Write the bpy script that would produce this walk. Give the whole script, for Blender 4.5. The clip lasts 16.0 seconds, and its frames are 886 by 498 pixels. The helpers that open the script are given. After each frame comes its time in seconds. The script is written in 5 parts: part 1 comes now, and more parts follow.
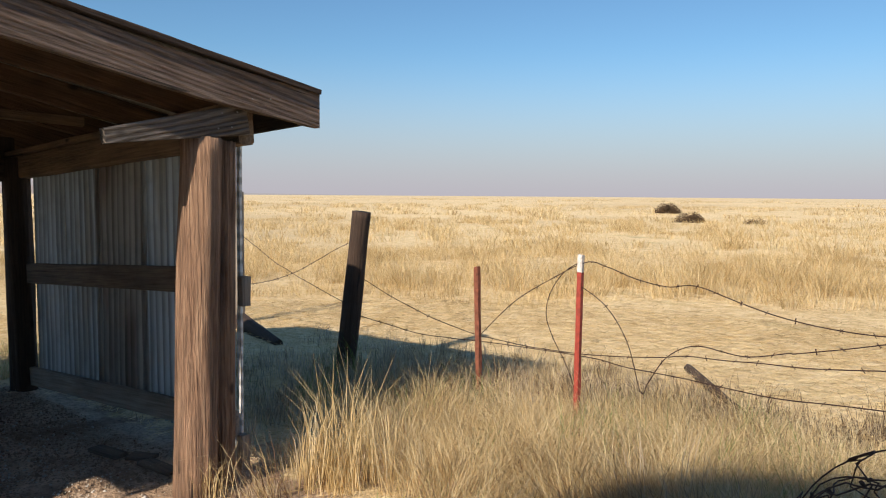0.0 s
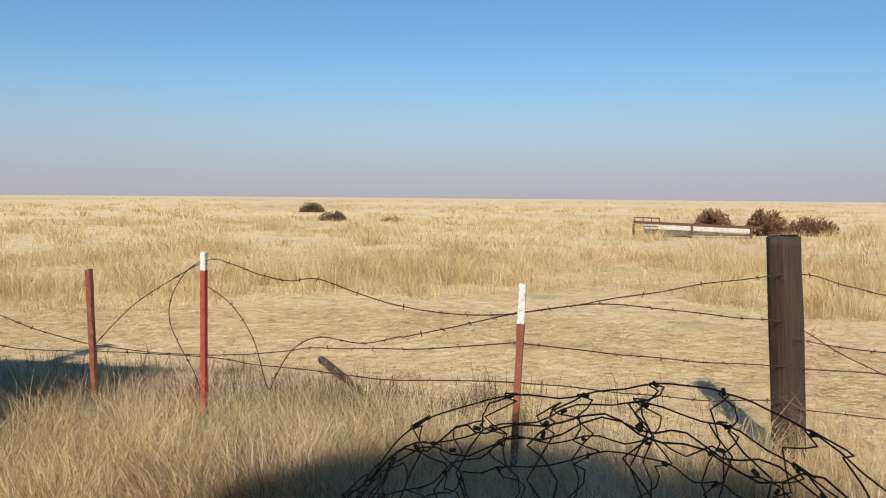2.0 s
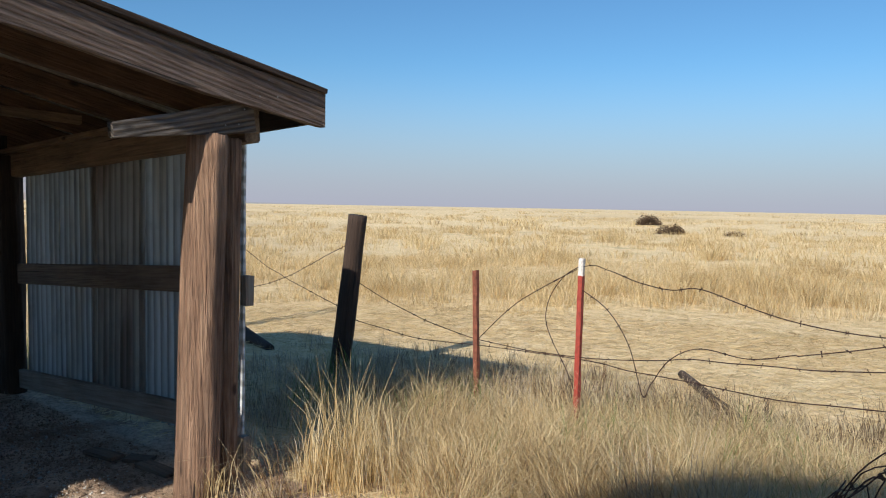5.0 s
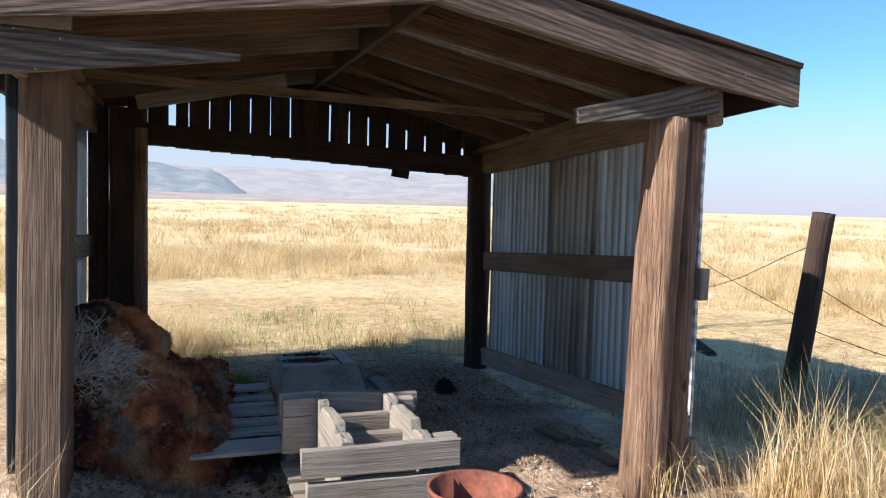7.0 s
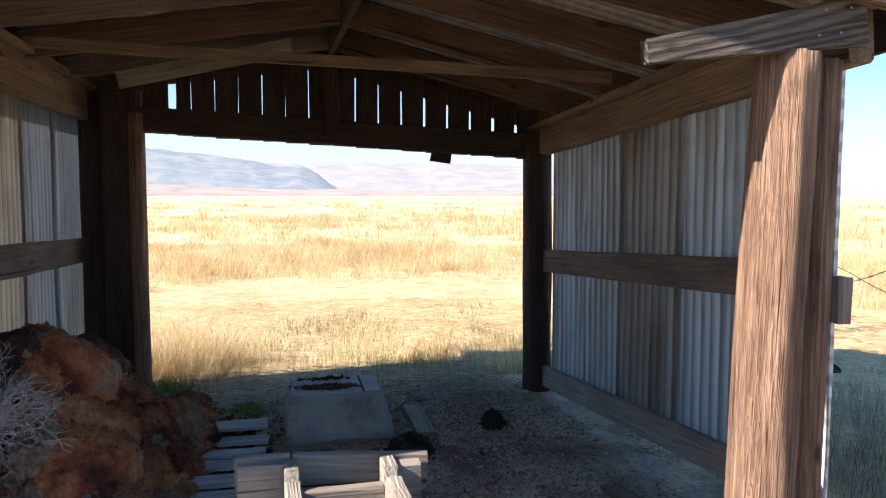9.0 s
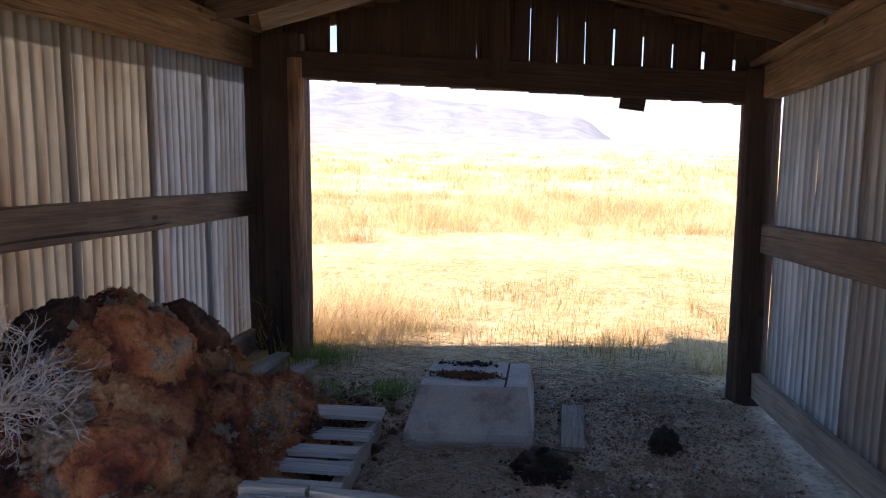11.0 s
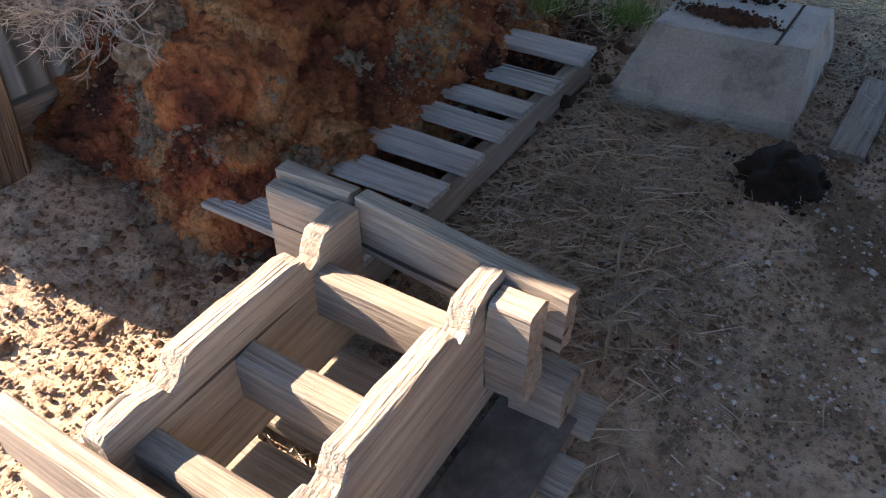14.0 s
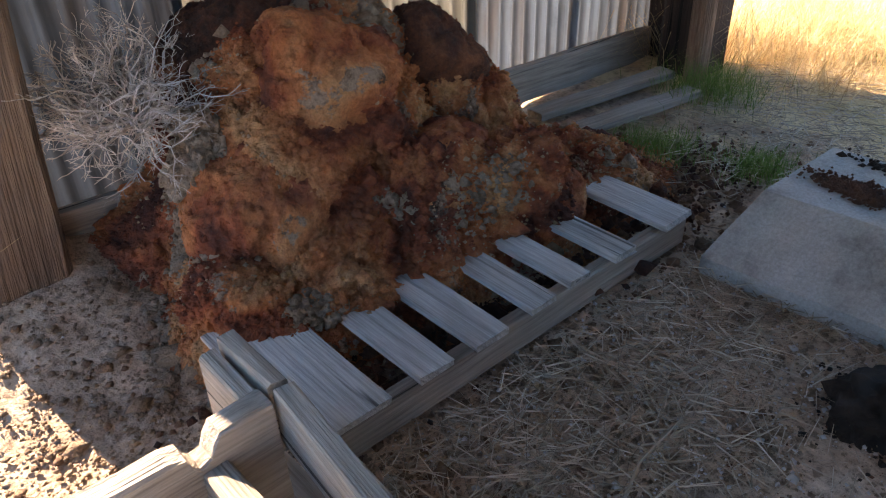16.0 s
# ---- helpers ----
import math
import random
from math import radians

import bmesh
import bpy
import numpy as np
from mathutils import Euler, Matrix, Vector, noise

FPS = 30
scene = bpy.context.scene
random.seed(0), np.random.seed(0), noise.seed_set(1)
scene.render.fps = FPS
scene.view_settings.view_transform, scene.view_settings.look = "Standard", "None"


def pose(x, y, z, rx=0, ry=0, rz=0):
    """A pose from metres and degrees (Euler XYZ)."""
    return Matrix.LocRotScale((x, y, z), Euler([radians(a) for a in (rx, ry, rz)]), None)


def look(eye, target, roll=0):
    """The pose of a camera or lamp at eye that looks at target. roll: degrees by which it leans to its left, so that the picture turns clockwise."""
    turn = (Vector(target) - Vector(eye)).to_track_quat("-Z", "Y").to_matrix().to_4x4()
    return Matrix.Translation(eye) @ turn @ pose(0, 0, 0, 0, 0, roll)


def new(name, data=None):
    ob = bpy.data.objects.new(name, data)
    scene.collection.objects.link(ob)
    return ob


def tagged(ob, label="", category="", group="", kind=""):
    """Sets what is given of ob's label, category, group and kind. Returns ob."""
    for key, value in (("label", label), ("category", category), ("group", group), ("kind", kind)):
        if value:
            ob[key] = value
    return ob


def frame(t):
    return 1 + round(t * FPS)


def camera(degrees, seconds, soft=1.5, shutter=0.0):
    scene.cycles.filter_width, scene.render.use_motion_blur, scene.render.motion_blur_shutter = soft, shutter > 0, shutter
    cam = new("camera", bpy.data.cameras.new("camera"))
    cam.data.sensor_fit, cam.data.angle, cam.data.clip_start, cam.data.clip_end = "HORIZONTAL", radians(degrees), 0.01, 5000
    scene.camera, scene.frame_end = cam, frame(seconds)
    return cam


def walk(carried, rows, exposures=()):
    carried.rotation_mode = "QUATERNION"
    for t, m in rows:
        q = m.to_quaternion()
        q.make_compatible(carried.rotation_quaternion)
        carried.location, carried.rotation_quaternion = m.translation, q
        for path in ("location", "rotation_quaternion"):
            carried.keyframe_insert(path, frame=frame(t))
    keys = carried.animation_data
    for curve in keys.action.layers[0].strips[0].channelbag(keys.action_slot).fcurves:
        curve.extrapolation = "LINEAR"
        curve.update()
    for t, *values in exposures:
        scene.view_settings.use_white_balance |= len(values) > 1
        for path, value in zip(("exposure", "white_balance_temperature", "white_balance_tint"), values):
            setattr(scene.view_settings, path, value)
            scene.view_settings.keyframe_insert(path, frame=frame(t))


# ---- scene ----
cam = camera(60.0, 16.0, soft=1.1)
PATH = [
    (0, (0.436, 0.729, 1.38), (-0.855, 2.25, 1.235), 0.4),
    (0.5, (0.467, 0.765, 1.377), (-0.579, 2.464, 1.234), 0.5),
    (1, (0.506, 0.788, 1.37), (-0.317, 2.605, 1.226), 0.3),
    (1.5, (0.53, 0.812, 1.36), (-0.112, 2.701, 1.218), 0.3),
    (2, (0.54, 0.826, 1.357), (0.04, 2.758, 1.218), 0.5),
    (2.5, (0.537, 0.825, 1.357), (0.121, 2.777, 1.223), 0.5),
    (3, (0.514, 0.821, 1.353), (0.112, 2.775, 1.221), 0.6),
    (3.5, (0.453, 0.786, 1.345), (-0.001, 2.73, 1.215), 0.9),
    (4, (0.365, 0.785, 1.326), (-0.376, 2.639, 1.199), 0.8),
    (4.5, (0.333, 0.735, 1.332), (-0.696, 2.446, 1.208), 1.0),
    (5, (0.336, 0.657, 1.331), (-0.916, 2.212, 1.214), 1.0),
    (5.2, (0.344, 0.629, 1.338), (-0.986, 2.119, 1.22), 1.1),
    (7.3, (0.064, 0.671, 1.228), (-1.833, 1.289, 1.095), 1.3),
    (7.5, (-0.045, 0.7, 1.237), (-1.943, 1.313, 1.093), 1.1),
    (8, (-0.251, 0.767, 1.233), (-2.151, 1.376, 1.097), 1.3),
    (8.2, (-0.339, 0.848, 1.225), (-2.242, 1.447, 1.084), 0.9),
    (10.3, (-1.201, 1.678, 1.236), (-3.193, 1.72, 1.063), 0.5),
    (10.5, (-1.267, 1.729, 1.242), (-3.258, 1.702, 1.054), 0.4),
    (11, (-1.382, 1.812, 1.248), (-3.349, 1.576, 0.972), 0.6),
    (11.5, (-1.523, 1.838, 1.226), (-3.45, 1.507, 0.805), 0.6),
    (12, (-1.654, 1.848, 1.225), (-3.504, 1.452, 0.576), 0.6),
    (12.5, (-1.791, 1.884, 1.197), (-3.517, 1.356, 0.335), 0.5),
    (13, (-1.943, 1.966, 1.169), (-3.472, 1.265, 0.088), -0.0),
    (13.5, (-2.073, 1.993, 1.171), (-3.424, 1.226, -0.088), -0.2),
    (14, (-2.253, 2.0, 1.186), (-3.564, 1.18, -0.082), -0.4),
    (14.5, (-2.408, 2.024, 1.209), (-3.655, 1.107, -0.056), -0.7),
    (15, (-2.592, 2.088, 1.215), (-3.711, 1.004, -0.038), -1.8),
    (15.5, (-2.699, 2.142, 1.229), (-3.719, 0.941, -0.002), -2.4),
    (16, (-2.738, 2.142, 1.252), (-3.818, 0.877, 0.143), -2.1),
]
EXPOSURES = [(0.0, 0.5, 6900, 12), (1.5, 0.34, 6800, 12), (3.5, 0.33, 6250, 10), (5.2, 0.42, 6150, 8), (7.3, 1.2, 6050, 12), (8.2, 1.3, 6250, 13),
             (10.3, 1.9, 6800, 26), (11.0, 1.92, 7100, 30), (12.0, 2.12, 7300, 34), (13.0, 2.35, 7950, 26), (14.0, 2.58, 8150, 24), (16.0, 2.95, 8250, 24)]
walk(cam, [(t, look(eye, target, roll)) for t, eye, target, roll in PATH], EXPOSURES)

# ---------------------------------------------------------------- sky and sun
SUN_WAY = Vector((-0.19, 1.49, -1.0)).normalized()
world = bpy.data.worlds.new("world")
scene.world = world
world.use_nodes = True
wn = world.node_tree
wn.nodes.clear()
sky = wn.nodes.new("ShaderNodeTexSky")
sky.sky_type, sky.sun_disc = "NISHITA", False
sky.sun_elevation = math.asin(-SUN_WAY.z)
sky.sun_rotation = math.atan2(-SUN_WAY.x, -SUN_WAY.y)
sky.altitude, sky.air_density, sky.dust_density, sky.ozone_density = 0, 1.0, 0.35, 2.5
bg = wn.nodes.new("ShaderNodeBackground")
bg.inputs["Strength"].default_value = 0.08
tint = wn.nodes.new("ShaderNodeMix")
tint.data_type, tint.blend_type = "RGBA", "MULTIPLY"
tint.inputs[0].default_value, tint.inputs[7].default_value = 1.0, (0.63, 0.92, 1.09, 1)
wo = wn.nodes.new("ShaderNodeOutputWorld")
wn.links.new(sky.outputs[0], tint.inputs[6])
# lavender haze that thickens towards the horizon all round
tc = wn.nodes.new("ShaderNodeTexCoord")
sx = wn.nodes.new("ShaderNodeSeparateXYZ")
wn.links.new(tc.outputs["Generated"], sx.inputs[0])
hz = wn.nodes.new("ShaderNodeMapRange")
hz.interpolation_type = "SMOOTHSTEP"
for key, value in (("From Min", -0.02), ("From Max", 0.19), ("To Min", 0.92), ("To Max", 0.0)):
    hz.inputs[key].default_value = value
wn.links.new(sx.outputs[2], hz.inputs["Value"])
haze = wn.nodes.new("ShaderNodeMix")
haze.data_type = "RGBA"
haze.inputs[7].default_value = (4.3, 4.15, 4.95, 1)
wn.links.new(hz.outputs[0], haze.inputs[0])
wn.links.new(tint.outputs[2], haze.inputs[6])
wn.links.new(haze.outputs[2], bg.inputs[0])
wn.links.new(bg.outputs[0], wo.inputs[0])
sun_data = bpy.data.lights.new("sun", "SUN")
sun_data.energy, sun_data.angle, sun_data.color = 4.65, radians(0.6), (1.0, 0.90, 0.77)
sun = new("sun", sun_data)
sun.matrix_world = look((0, 0, 30), Vector((0, 0, 30)) + SUN_WAY)

# ---------------------------------------------------------------- materials
def mat(name, build, rough=0.9, metal=0.0):
    m = bpy.data.materials.new(name)
    m.use_nodes = True
    nt = m.node_tree
    b = nt.nodes["Principled BSDF"]
    b.inputs["Roughness"].default_value = rough
    b.inputs["Metallic"].default_value = metal
    build(nt, b)
    return m


def node(nt, kind, **values):
    n = nt.nodes.new(kind)
    for k, v in values.items():
        if k in n.inputs:
            n.inputs[k].default_value = v
    return n


def coords(nt, scale=(1, 1, 1), space="Object", shift=True):
    tc = nt.nodes.new("ShaderNodeTexCoord")
    mp = nt.nodes.new("ShaderNodeMapping")
    mp.inputs["Scale"].default_value = scale
    nt.links.new(tc.outputs[space], mp.inputs["Vector"])
    if shift:
        oi = nt.nodes.new("ShaderNodeObjectInfo")
        mu = nt.nodes.new("ShaderNodeMath")
        mu.operation = "MULTIPLY"
        mu.inputs[1].default_value = 37.0
        nt.links.new(oi.outputs["Random"], mu.inputs[0])
        nt.links.new(mu.outputs[0], mp.inputs["Location"])
    return mp.outputs[0]


def world_coords(nt, scale=(1, 1, 1)):
    g = nt.nodes.new("ShaderNodeNewGeometry")
    mp = nt.nodes.new("ShaderNodeMapping")
    mp.inputs["Scale"].default_value = scale
    nt.links.new(g.outputs["Position"], mp.inputs["Vector"])
    return mp.outputs[0]


def noise_tex(nt, vec, scale, detail=4.0, rough=0.6, distort=0.0):
    n = node(nt, "ShaderNodeTexNoise", Scale=scale, Detail=detail, Roughness=rough, Distortion=distort)
    nt.links.new(vec, n.inputs["Vector"])
    return n.outputs["Fac"]


def ramp(nt, fac, stops):
    r = nt.nodes.new("ShaderNodeValToRGB")
    e = r.color_ramp.elements
    while len(e) < len(stops):
        e.new(0.5)
    for el, (p, c) in zip(e, stops):
        el.position, el.color = p, (*c, 1)
    nt.links.new(fac, r.inputs["Fac"])
    return r.outputs["Color"]


def mix(nt, a, b, fac, mode="MIX"):
    m = nt.nodes.new("ShaderNodeMix")
    m.data_type, m.blend_type = "RGBA", mode
    for v, i in ((fac, 0), (a, 6), (b, 7)):
        if isinstance(v, (int, float)):
            m.inputs[i].default_value = v
        elif isinstance(v, tuple):
            m.inputs[i].default_value = (*v, 1)
        else:
            nt.links.new(v, m.inputs[i])
    return m.outputs[2]


def bump(nt, b, height, strength=0.5, distance=0.01):
    n = nt.nodes.new("ShaderNodeBump")
    n.inputs["Strength"].default_value, n.inputs["Distance"].default_value = strength, distance
    nt.links.new(height, n.inputs["Height"])
    nt.links.new(n.outputs[0], b.inputs["Normal"])


def wood(dark, mid, light, grain=1.0, relief=0.8, rings=0.12):
    """Weathered timber with its grain along the piece's own x."""
    def build(nt, b):
        v = coords(nt, (1.2, 26 * grain, 26 * grain))
        g = noise_tex(nt, v, 1.6, 6, 0.65, 0.6)
        w = noise_tex(nt, coords(nt, (0.8, 90, 90)), 2.0, 3, 0.7)
        big = noise_tex(nt, coords(nt, (2, 5, 5)), 1.4, 4, 0.6)
        c = ramp(nt, g, [(0.30, dark), (0.52, mid), (0.72, light)])
        c = mix(nt, c, ramp(nt, w, [(0.34, tuple(k * 0.5 for k in dark)), (0.60, light)]), 0.30, "MIX")
        c = mix(nt, c, ramp(nt, big, [(0.35, tuple(k * 0.75 for k in dark)), (0.65, light)]), 0.3, "MIX")
        crack = noise_tex(nt, coords(nt, (0.9, 34, 34)), 1.0, 3, 0.5, 0.8)
        c = mix(nt, c, tuple(k * 0.2 for k in dark), ramp(nt, crack, [(0.30, (0.9, 0.9, 0.9)), (0.345, (0, 0, 0))]))
        wv = nt.nodes.new("ShaderNodeTexWave")
        wv.wave_type, wv.bands_direction, wv.wave_profile = "BANDS", "DIAGONAL", "SIN"
        for key, value in (("Scale", 1.0), ("Distortion", 9.0), ("Detail", 3.0), ("Detail Scale", 0.45), ("Detail Roughness", 0.55)):
            wv.inputs[key].default_value = value
        nt.links.new(coords(nt, (2.0, 24, 24)), wv.inputs["Vector"])
        c = mix(nt, c, ramp(nt, wv.outputs["Fac"], [(0.15, (0.35, 0.33, 0.31)), (0.6, (1.12, 1.12, 1.12))]), rings, "MULTIPLY")
        kn = nt.nodes.new("ShaderNodeTexVoronoi")
        kn.inputs["Scale"].default_value = 0.8
        nt.links.new(coords(nt, (3.2, 7.5, 7.5)), kn.inputs["Vector"])
        knot = ramp(nt, kn.outputs["Distance"], [(0.05, (0.8, 0.8, 0.8)), (0.10, (0, 0, 0))])
        c = mix(nt, c, tuple(k * 0.45 for k in dark), knot)
        nt.links.new(c, b.inputs["Base Color"])
        a = nt.nodes.new("ShaderNodeMath")
        a.operation = "ADD"
        nt.links.new(g, a.inputs[0])
        nt.links.new(w, a.inputs[1])
        r2 = nt.nodes.new("ShaderNodeMath")
        r2.operation = "MULTIPLY_ADD"
        r2.inputs[1].default_value = rings * 1.2
        nt.links.new(wv.outputs["Fac"], r2.inputs[0])
        nt.links.new(a.outputs[0], r2.inputs[2])
        bump(nt, b, r2.outputs[0], relief, 0.012)
    return build


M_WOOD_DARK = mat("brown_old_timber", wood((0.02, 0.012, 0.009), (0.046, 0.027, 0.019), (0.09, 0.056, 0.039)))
M_WOOD_GREY = mat("grey_weathered_timber", wood((0.13, 0.105, 0.085), (0.30, 0.255, 0.21), (0.44, 0.39, 0.33)))
M_WOOD_BROWN = mat("grey_brown_timber", wood((0.06, 0.042, 0.033), (0.15, 0.11, 0.085), (0.27, 0.21, 0.165)))
M_WOOD_PALE = mat("pale_weathered_timber", wood((0.15, 0.125, 0.10), (0.35, 0.305, 0.255), (0.50, 0.455, 0.395)))
M_WOOD_POST = mat("red_brown_log", wood((0.035, 0.013, 0.008), (0.31, 0.155, 0.09), (0.60, 0.40, 0.27), 0.8, 1.7, 0.2))
M_WOOD_RAFTER = mat("warm_brown_rafter", wood((0.03, 0.016, 0.010), (0.105, 0.055, 0.032), (0.24, 0.145, 0.088)))
M_WOOD_PLATE = mat("tan_brown_plate", wood((0.07, 0.042, 0.026), (0.22, 0.145, 0.09), (0.40, 0.29, 0.19)))
M_WOOD_NAILED = mat("dark_tan_hewn_post", wood((0.045, 0.027, 0.019), (0.135, 0.085, 0.058), (0.27, 0.19, 0.13), 0.8, 1.1, 0.15))
M_WOOD_CLEAT = mat("furrowed_grey_cleat", wood((0.06, 0.045, 0.037), (0.19, 0.15, 0.122), (0.42, 0.36, 0.31), 1.3, 1.6, 0.7))
M_WOOD_BARGE = mat("dark_weathered_fir", wood((0.06, 0.032, 0.024), (0.22, 0.135, 0.10), (0.46, 0.35, 0.28), 1.0, 1.5, 0.5))
M_WOOD_WHITE = mat("whitened_pallet_board", wood((0.17, 0.16, 0.145), (0.46, 0.45, 0.42), (0.64, 0.63, 0.60)))


def tin(base, low, stain):
    def build(nt, b):
        v = coords(nt, (14, 14, 0.6), "Object")
        streak = noise_tex(nt, v, 1.3, 5, 0.65)
        cloud = noise_tex(nt, coords(nt, (3, 3, 3)), 1.6, 5, 0.65)
        c = ramp(nt, streak, [(0.30, tuple((p + 2 * q) / 3 for p, q in zip(low, base))), (0.5, base), (0.7, tuple(min(1, k * 1.12) for k in base))])
        st = noise_tex(nt, coords(nt, (5, 5, 0.7)), 1.1, 4, 0.6)
        c = mix(nt, c, stain, ramp(nt, st, [(0.52, (0, 0, 0)), (0.66, (0.6, 0.6, 0.6))]))
        c = mix(nt, c, tuple(k * 0.6 for k in base), ramp(nt, cloud, [(0.5, (0, 0, 0)), (0.75, (0.6, 0.6, 0.6))]))
        # rib shading painted into the colour at the corrugation pitch, broken up by streaks
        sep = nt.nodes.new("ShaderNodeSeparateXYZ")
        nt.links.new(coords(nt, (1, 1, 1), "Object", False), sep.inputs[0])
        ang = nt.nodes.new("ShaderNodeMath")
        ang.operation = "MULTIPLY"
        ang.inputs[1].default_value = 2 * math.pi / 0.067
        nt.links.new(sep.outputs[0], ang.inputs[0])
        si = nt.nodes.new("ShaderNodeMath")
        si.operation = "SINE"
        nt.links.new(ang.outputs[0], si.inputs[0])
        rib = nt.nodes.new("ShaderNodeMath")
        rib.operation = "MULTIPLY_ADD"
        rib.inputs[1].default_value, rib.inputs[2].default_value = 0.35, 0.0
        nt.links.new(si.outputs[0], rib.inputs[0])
        rib_shade_streak = nt.nodes.new("ShaderNodeMath")
        rib_shade_streak.operation = "ADD"
        nt.links.new(rib.outputs[0], rib_shade_streak.inputs[0])
        nt.links.new(streak, rib_shade_streak.inputs[1])
        c = mix(nt, c, ramp(nt, rib_shade_streak.outputs[0], [(0.2, (0.60, 0.59, 0.58)), (0.66, (1.2, 1.2, 1.2))]), 0.85, "MULTIPLY")
        nt.links.new(c, b.inputs["Base Color"])
        bump(nt, b, cloud, 0.15, 0.004)
    return build


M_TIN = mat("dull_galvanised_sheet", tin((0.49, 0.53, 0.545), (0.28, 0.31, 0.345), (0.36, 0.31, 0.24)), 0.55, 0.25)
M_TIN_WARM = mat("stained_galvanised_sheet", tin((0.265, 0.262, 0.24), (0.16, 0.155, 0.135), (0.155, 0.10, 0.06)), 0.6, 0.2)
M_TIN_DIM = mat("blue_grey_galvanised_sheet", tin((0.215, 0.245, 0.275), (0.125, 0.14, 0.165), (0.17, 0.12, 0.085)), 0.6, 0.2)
# front left sheet only: the shade between post and heap is in its base colour
M_TIN_SHADE = mat("shade_darkened_sheet", tin((0.10, 0.12, 0.145), (0.05, 0.06, 0.07), (0.07, 0.05, 0.035)), 0.8, 0.1)
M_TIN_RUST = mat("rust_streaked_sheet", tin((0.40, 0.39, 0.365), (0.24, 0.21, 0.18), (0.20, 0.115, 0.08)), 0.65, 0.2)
# lighter copy of the tin: the light its edge catches is in the colour
M_TIN_EDGE = mat("lit_sheet_edge", tin((0.62, 0.64, 0.66), (0.45, 0.47, 0.5), (0.5, 0.48, 0.45)), 0.5, 0.2)


def speckled(stops, scale, fine, relief=0.6, dist=0.02):
    def build(nt, b):
        v = coords(nt, (1, 1, 1), "Object", False)
        a = noise_tex(nt, v, scale, 6, 0.65)
        f = noise_tex(nt, v, fine, 5, 0.75)
        c = ramp(nt, a, stops)
        c = mix(nt, c, ramp(nt, f, [(0.3, (0.35, 0.35, 0.35)), (0.7, (1, 1, 1))]), 0.6, "MULTIPLY")
        nt.links.new(c, b.inputs["Base Color"])
        s = nt.nodes.new("ShaderNodeMath")
        s.operation = "ADD"
        nt.links.new(a, s.inputs[0])
        nt.links.new(f, s.inputs[1])
        bump(nt, b, s.outputs[0], relief, dist)
    return build


def pile_build(nt, b):
    """Rotten hay: red-brown, ochre dust and grey cracked crusts in patches."""
    v = coords(nt, (1, 1, 1), "Object", False)
    zone = noise_tex(nt, v, 4.2, 4, 0.55, 0.4)
    zone2 = noise_tex(nt, v, 4.4, 6, 0.68, 0.3)
    fine = noise_tex(nt, v, 95, 5, 0.8)
    mid = noise_tex(nt, v, 17, 5, 0.7)
    c = ramp(nt, zone, [(0.36, (0.10, 0.028, 0.017)), (0.45, (0.35, 0.095, 0.040)), (0.55, (0.60, 0.225, 0.085)), (0.66, (0.66, 0.36, 0.17))])
    crust = ramp(nt, zone2, [(0.61, (0, 0, 0)), (0.63, (0.9, 0.9, 0.9))])
    c = mix(nt, c, ramp(nt, mid, [(0.38, (0.10, 0.07, 0.05)), (0.56, (0.42, 0.33, 0.25))]), crust)
    c = mix(nt, c, ramp(nt, fine, [(0.32, (0.35, 0.3, 0.28)), (0.58, (1.1, 1.1, 1.1))]), 0.6, "MULTIPLY")
    # cavity shade painted in where the mid noise, and so the bump, dips
    c = mix(nt, c, ramp(nt, mid, [(0.38, (0.4, 0.35, 0.32)), (0.47, (1, 1, 1))]), 0.55, "MULTIPLY")
    nt.links.new(c, b.inputs["Base Color"])
    vo = nt.nodes.new("ShaderNodeTexVoronoi")
    vo.inputs["Scale"].default_value = 38
    nt.links.new(v, vo.inputs["Vector"])
    s = nt.nodes.new("ShaderNodeMath")
    s.operation = "ADD"
    nt.links.new(mid, s.inputs[0])
    nt.links.new(fine, s.inputs[1])
    s2 = nt.nodes.new("ShaderNodeMath")
    s2.operation = "ADD"
    nt.links.new(s.outputs[0], s2.inputs[0])
    nt.links.new(vo.outputs["Distance"], s2.inputs[1])
    bump(nt, b, s2.outputs[0], 0.9, 0.022)


M_PILE = mat("rotten_red_brown_hay", pile_build, 0.95)
M_DUNG_RED = mat("red_brown_dung", speckled([(0.3, (0.09, 0.034, 0.018)), (0.6, (0.26, 0.105, 0.05))], 20, 120, 1.0, 0.02))
M_CRUST = mat("grey_hay_crust", speckled([(0.3, (0.20, 0.14, 0.095)), (0.5, (0.42, 0.315, 0.225)), (0.7, (0.58, 0.47, 0.355))], 14, 90, 1.0, 0.02))
M_PILE_DARK = mat("dark_rotten_hay", speckled([(0.36, (0.035, 0.015, 0.010)), (0.5, (0.13, 0.045, 0.024)), (0.68, (0.34, 0.13, 0.055))], 9, 110, 1.0, 0.03), 0.95)
M_STRAW_CRUMB = mat("pale_hay_dust", speckled([(0.3, (0.40, 0.24, 0.13)), (0.6, (0.62, 0.44, 0.28))], 14, 90, 1.0, 0.02))
M_CLOD = mat("grey_brown_clods", speckled([(0.3, (0.23, 0.155, 0.10)), (0.5, (0.39, 0.275, 0.185)), (0.7, (0.53, 0.41, 0.30))], 12, 90, 1.0, 0.02))
M_CLOD_RED = mat("red_brown_earth_clods", speckled([(0.3, (0.17, 0.09, 0.055)), (0.6, (0.36, 0.215, 0.13))], 14, 90, 1.0, 0.02))
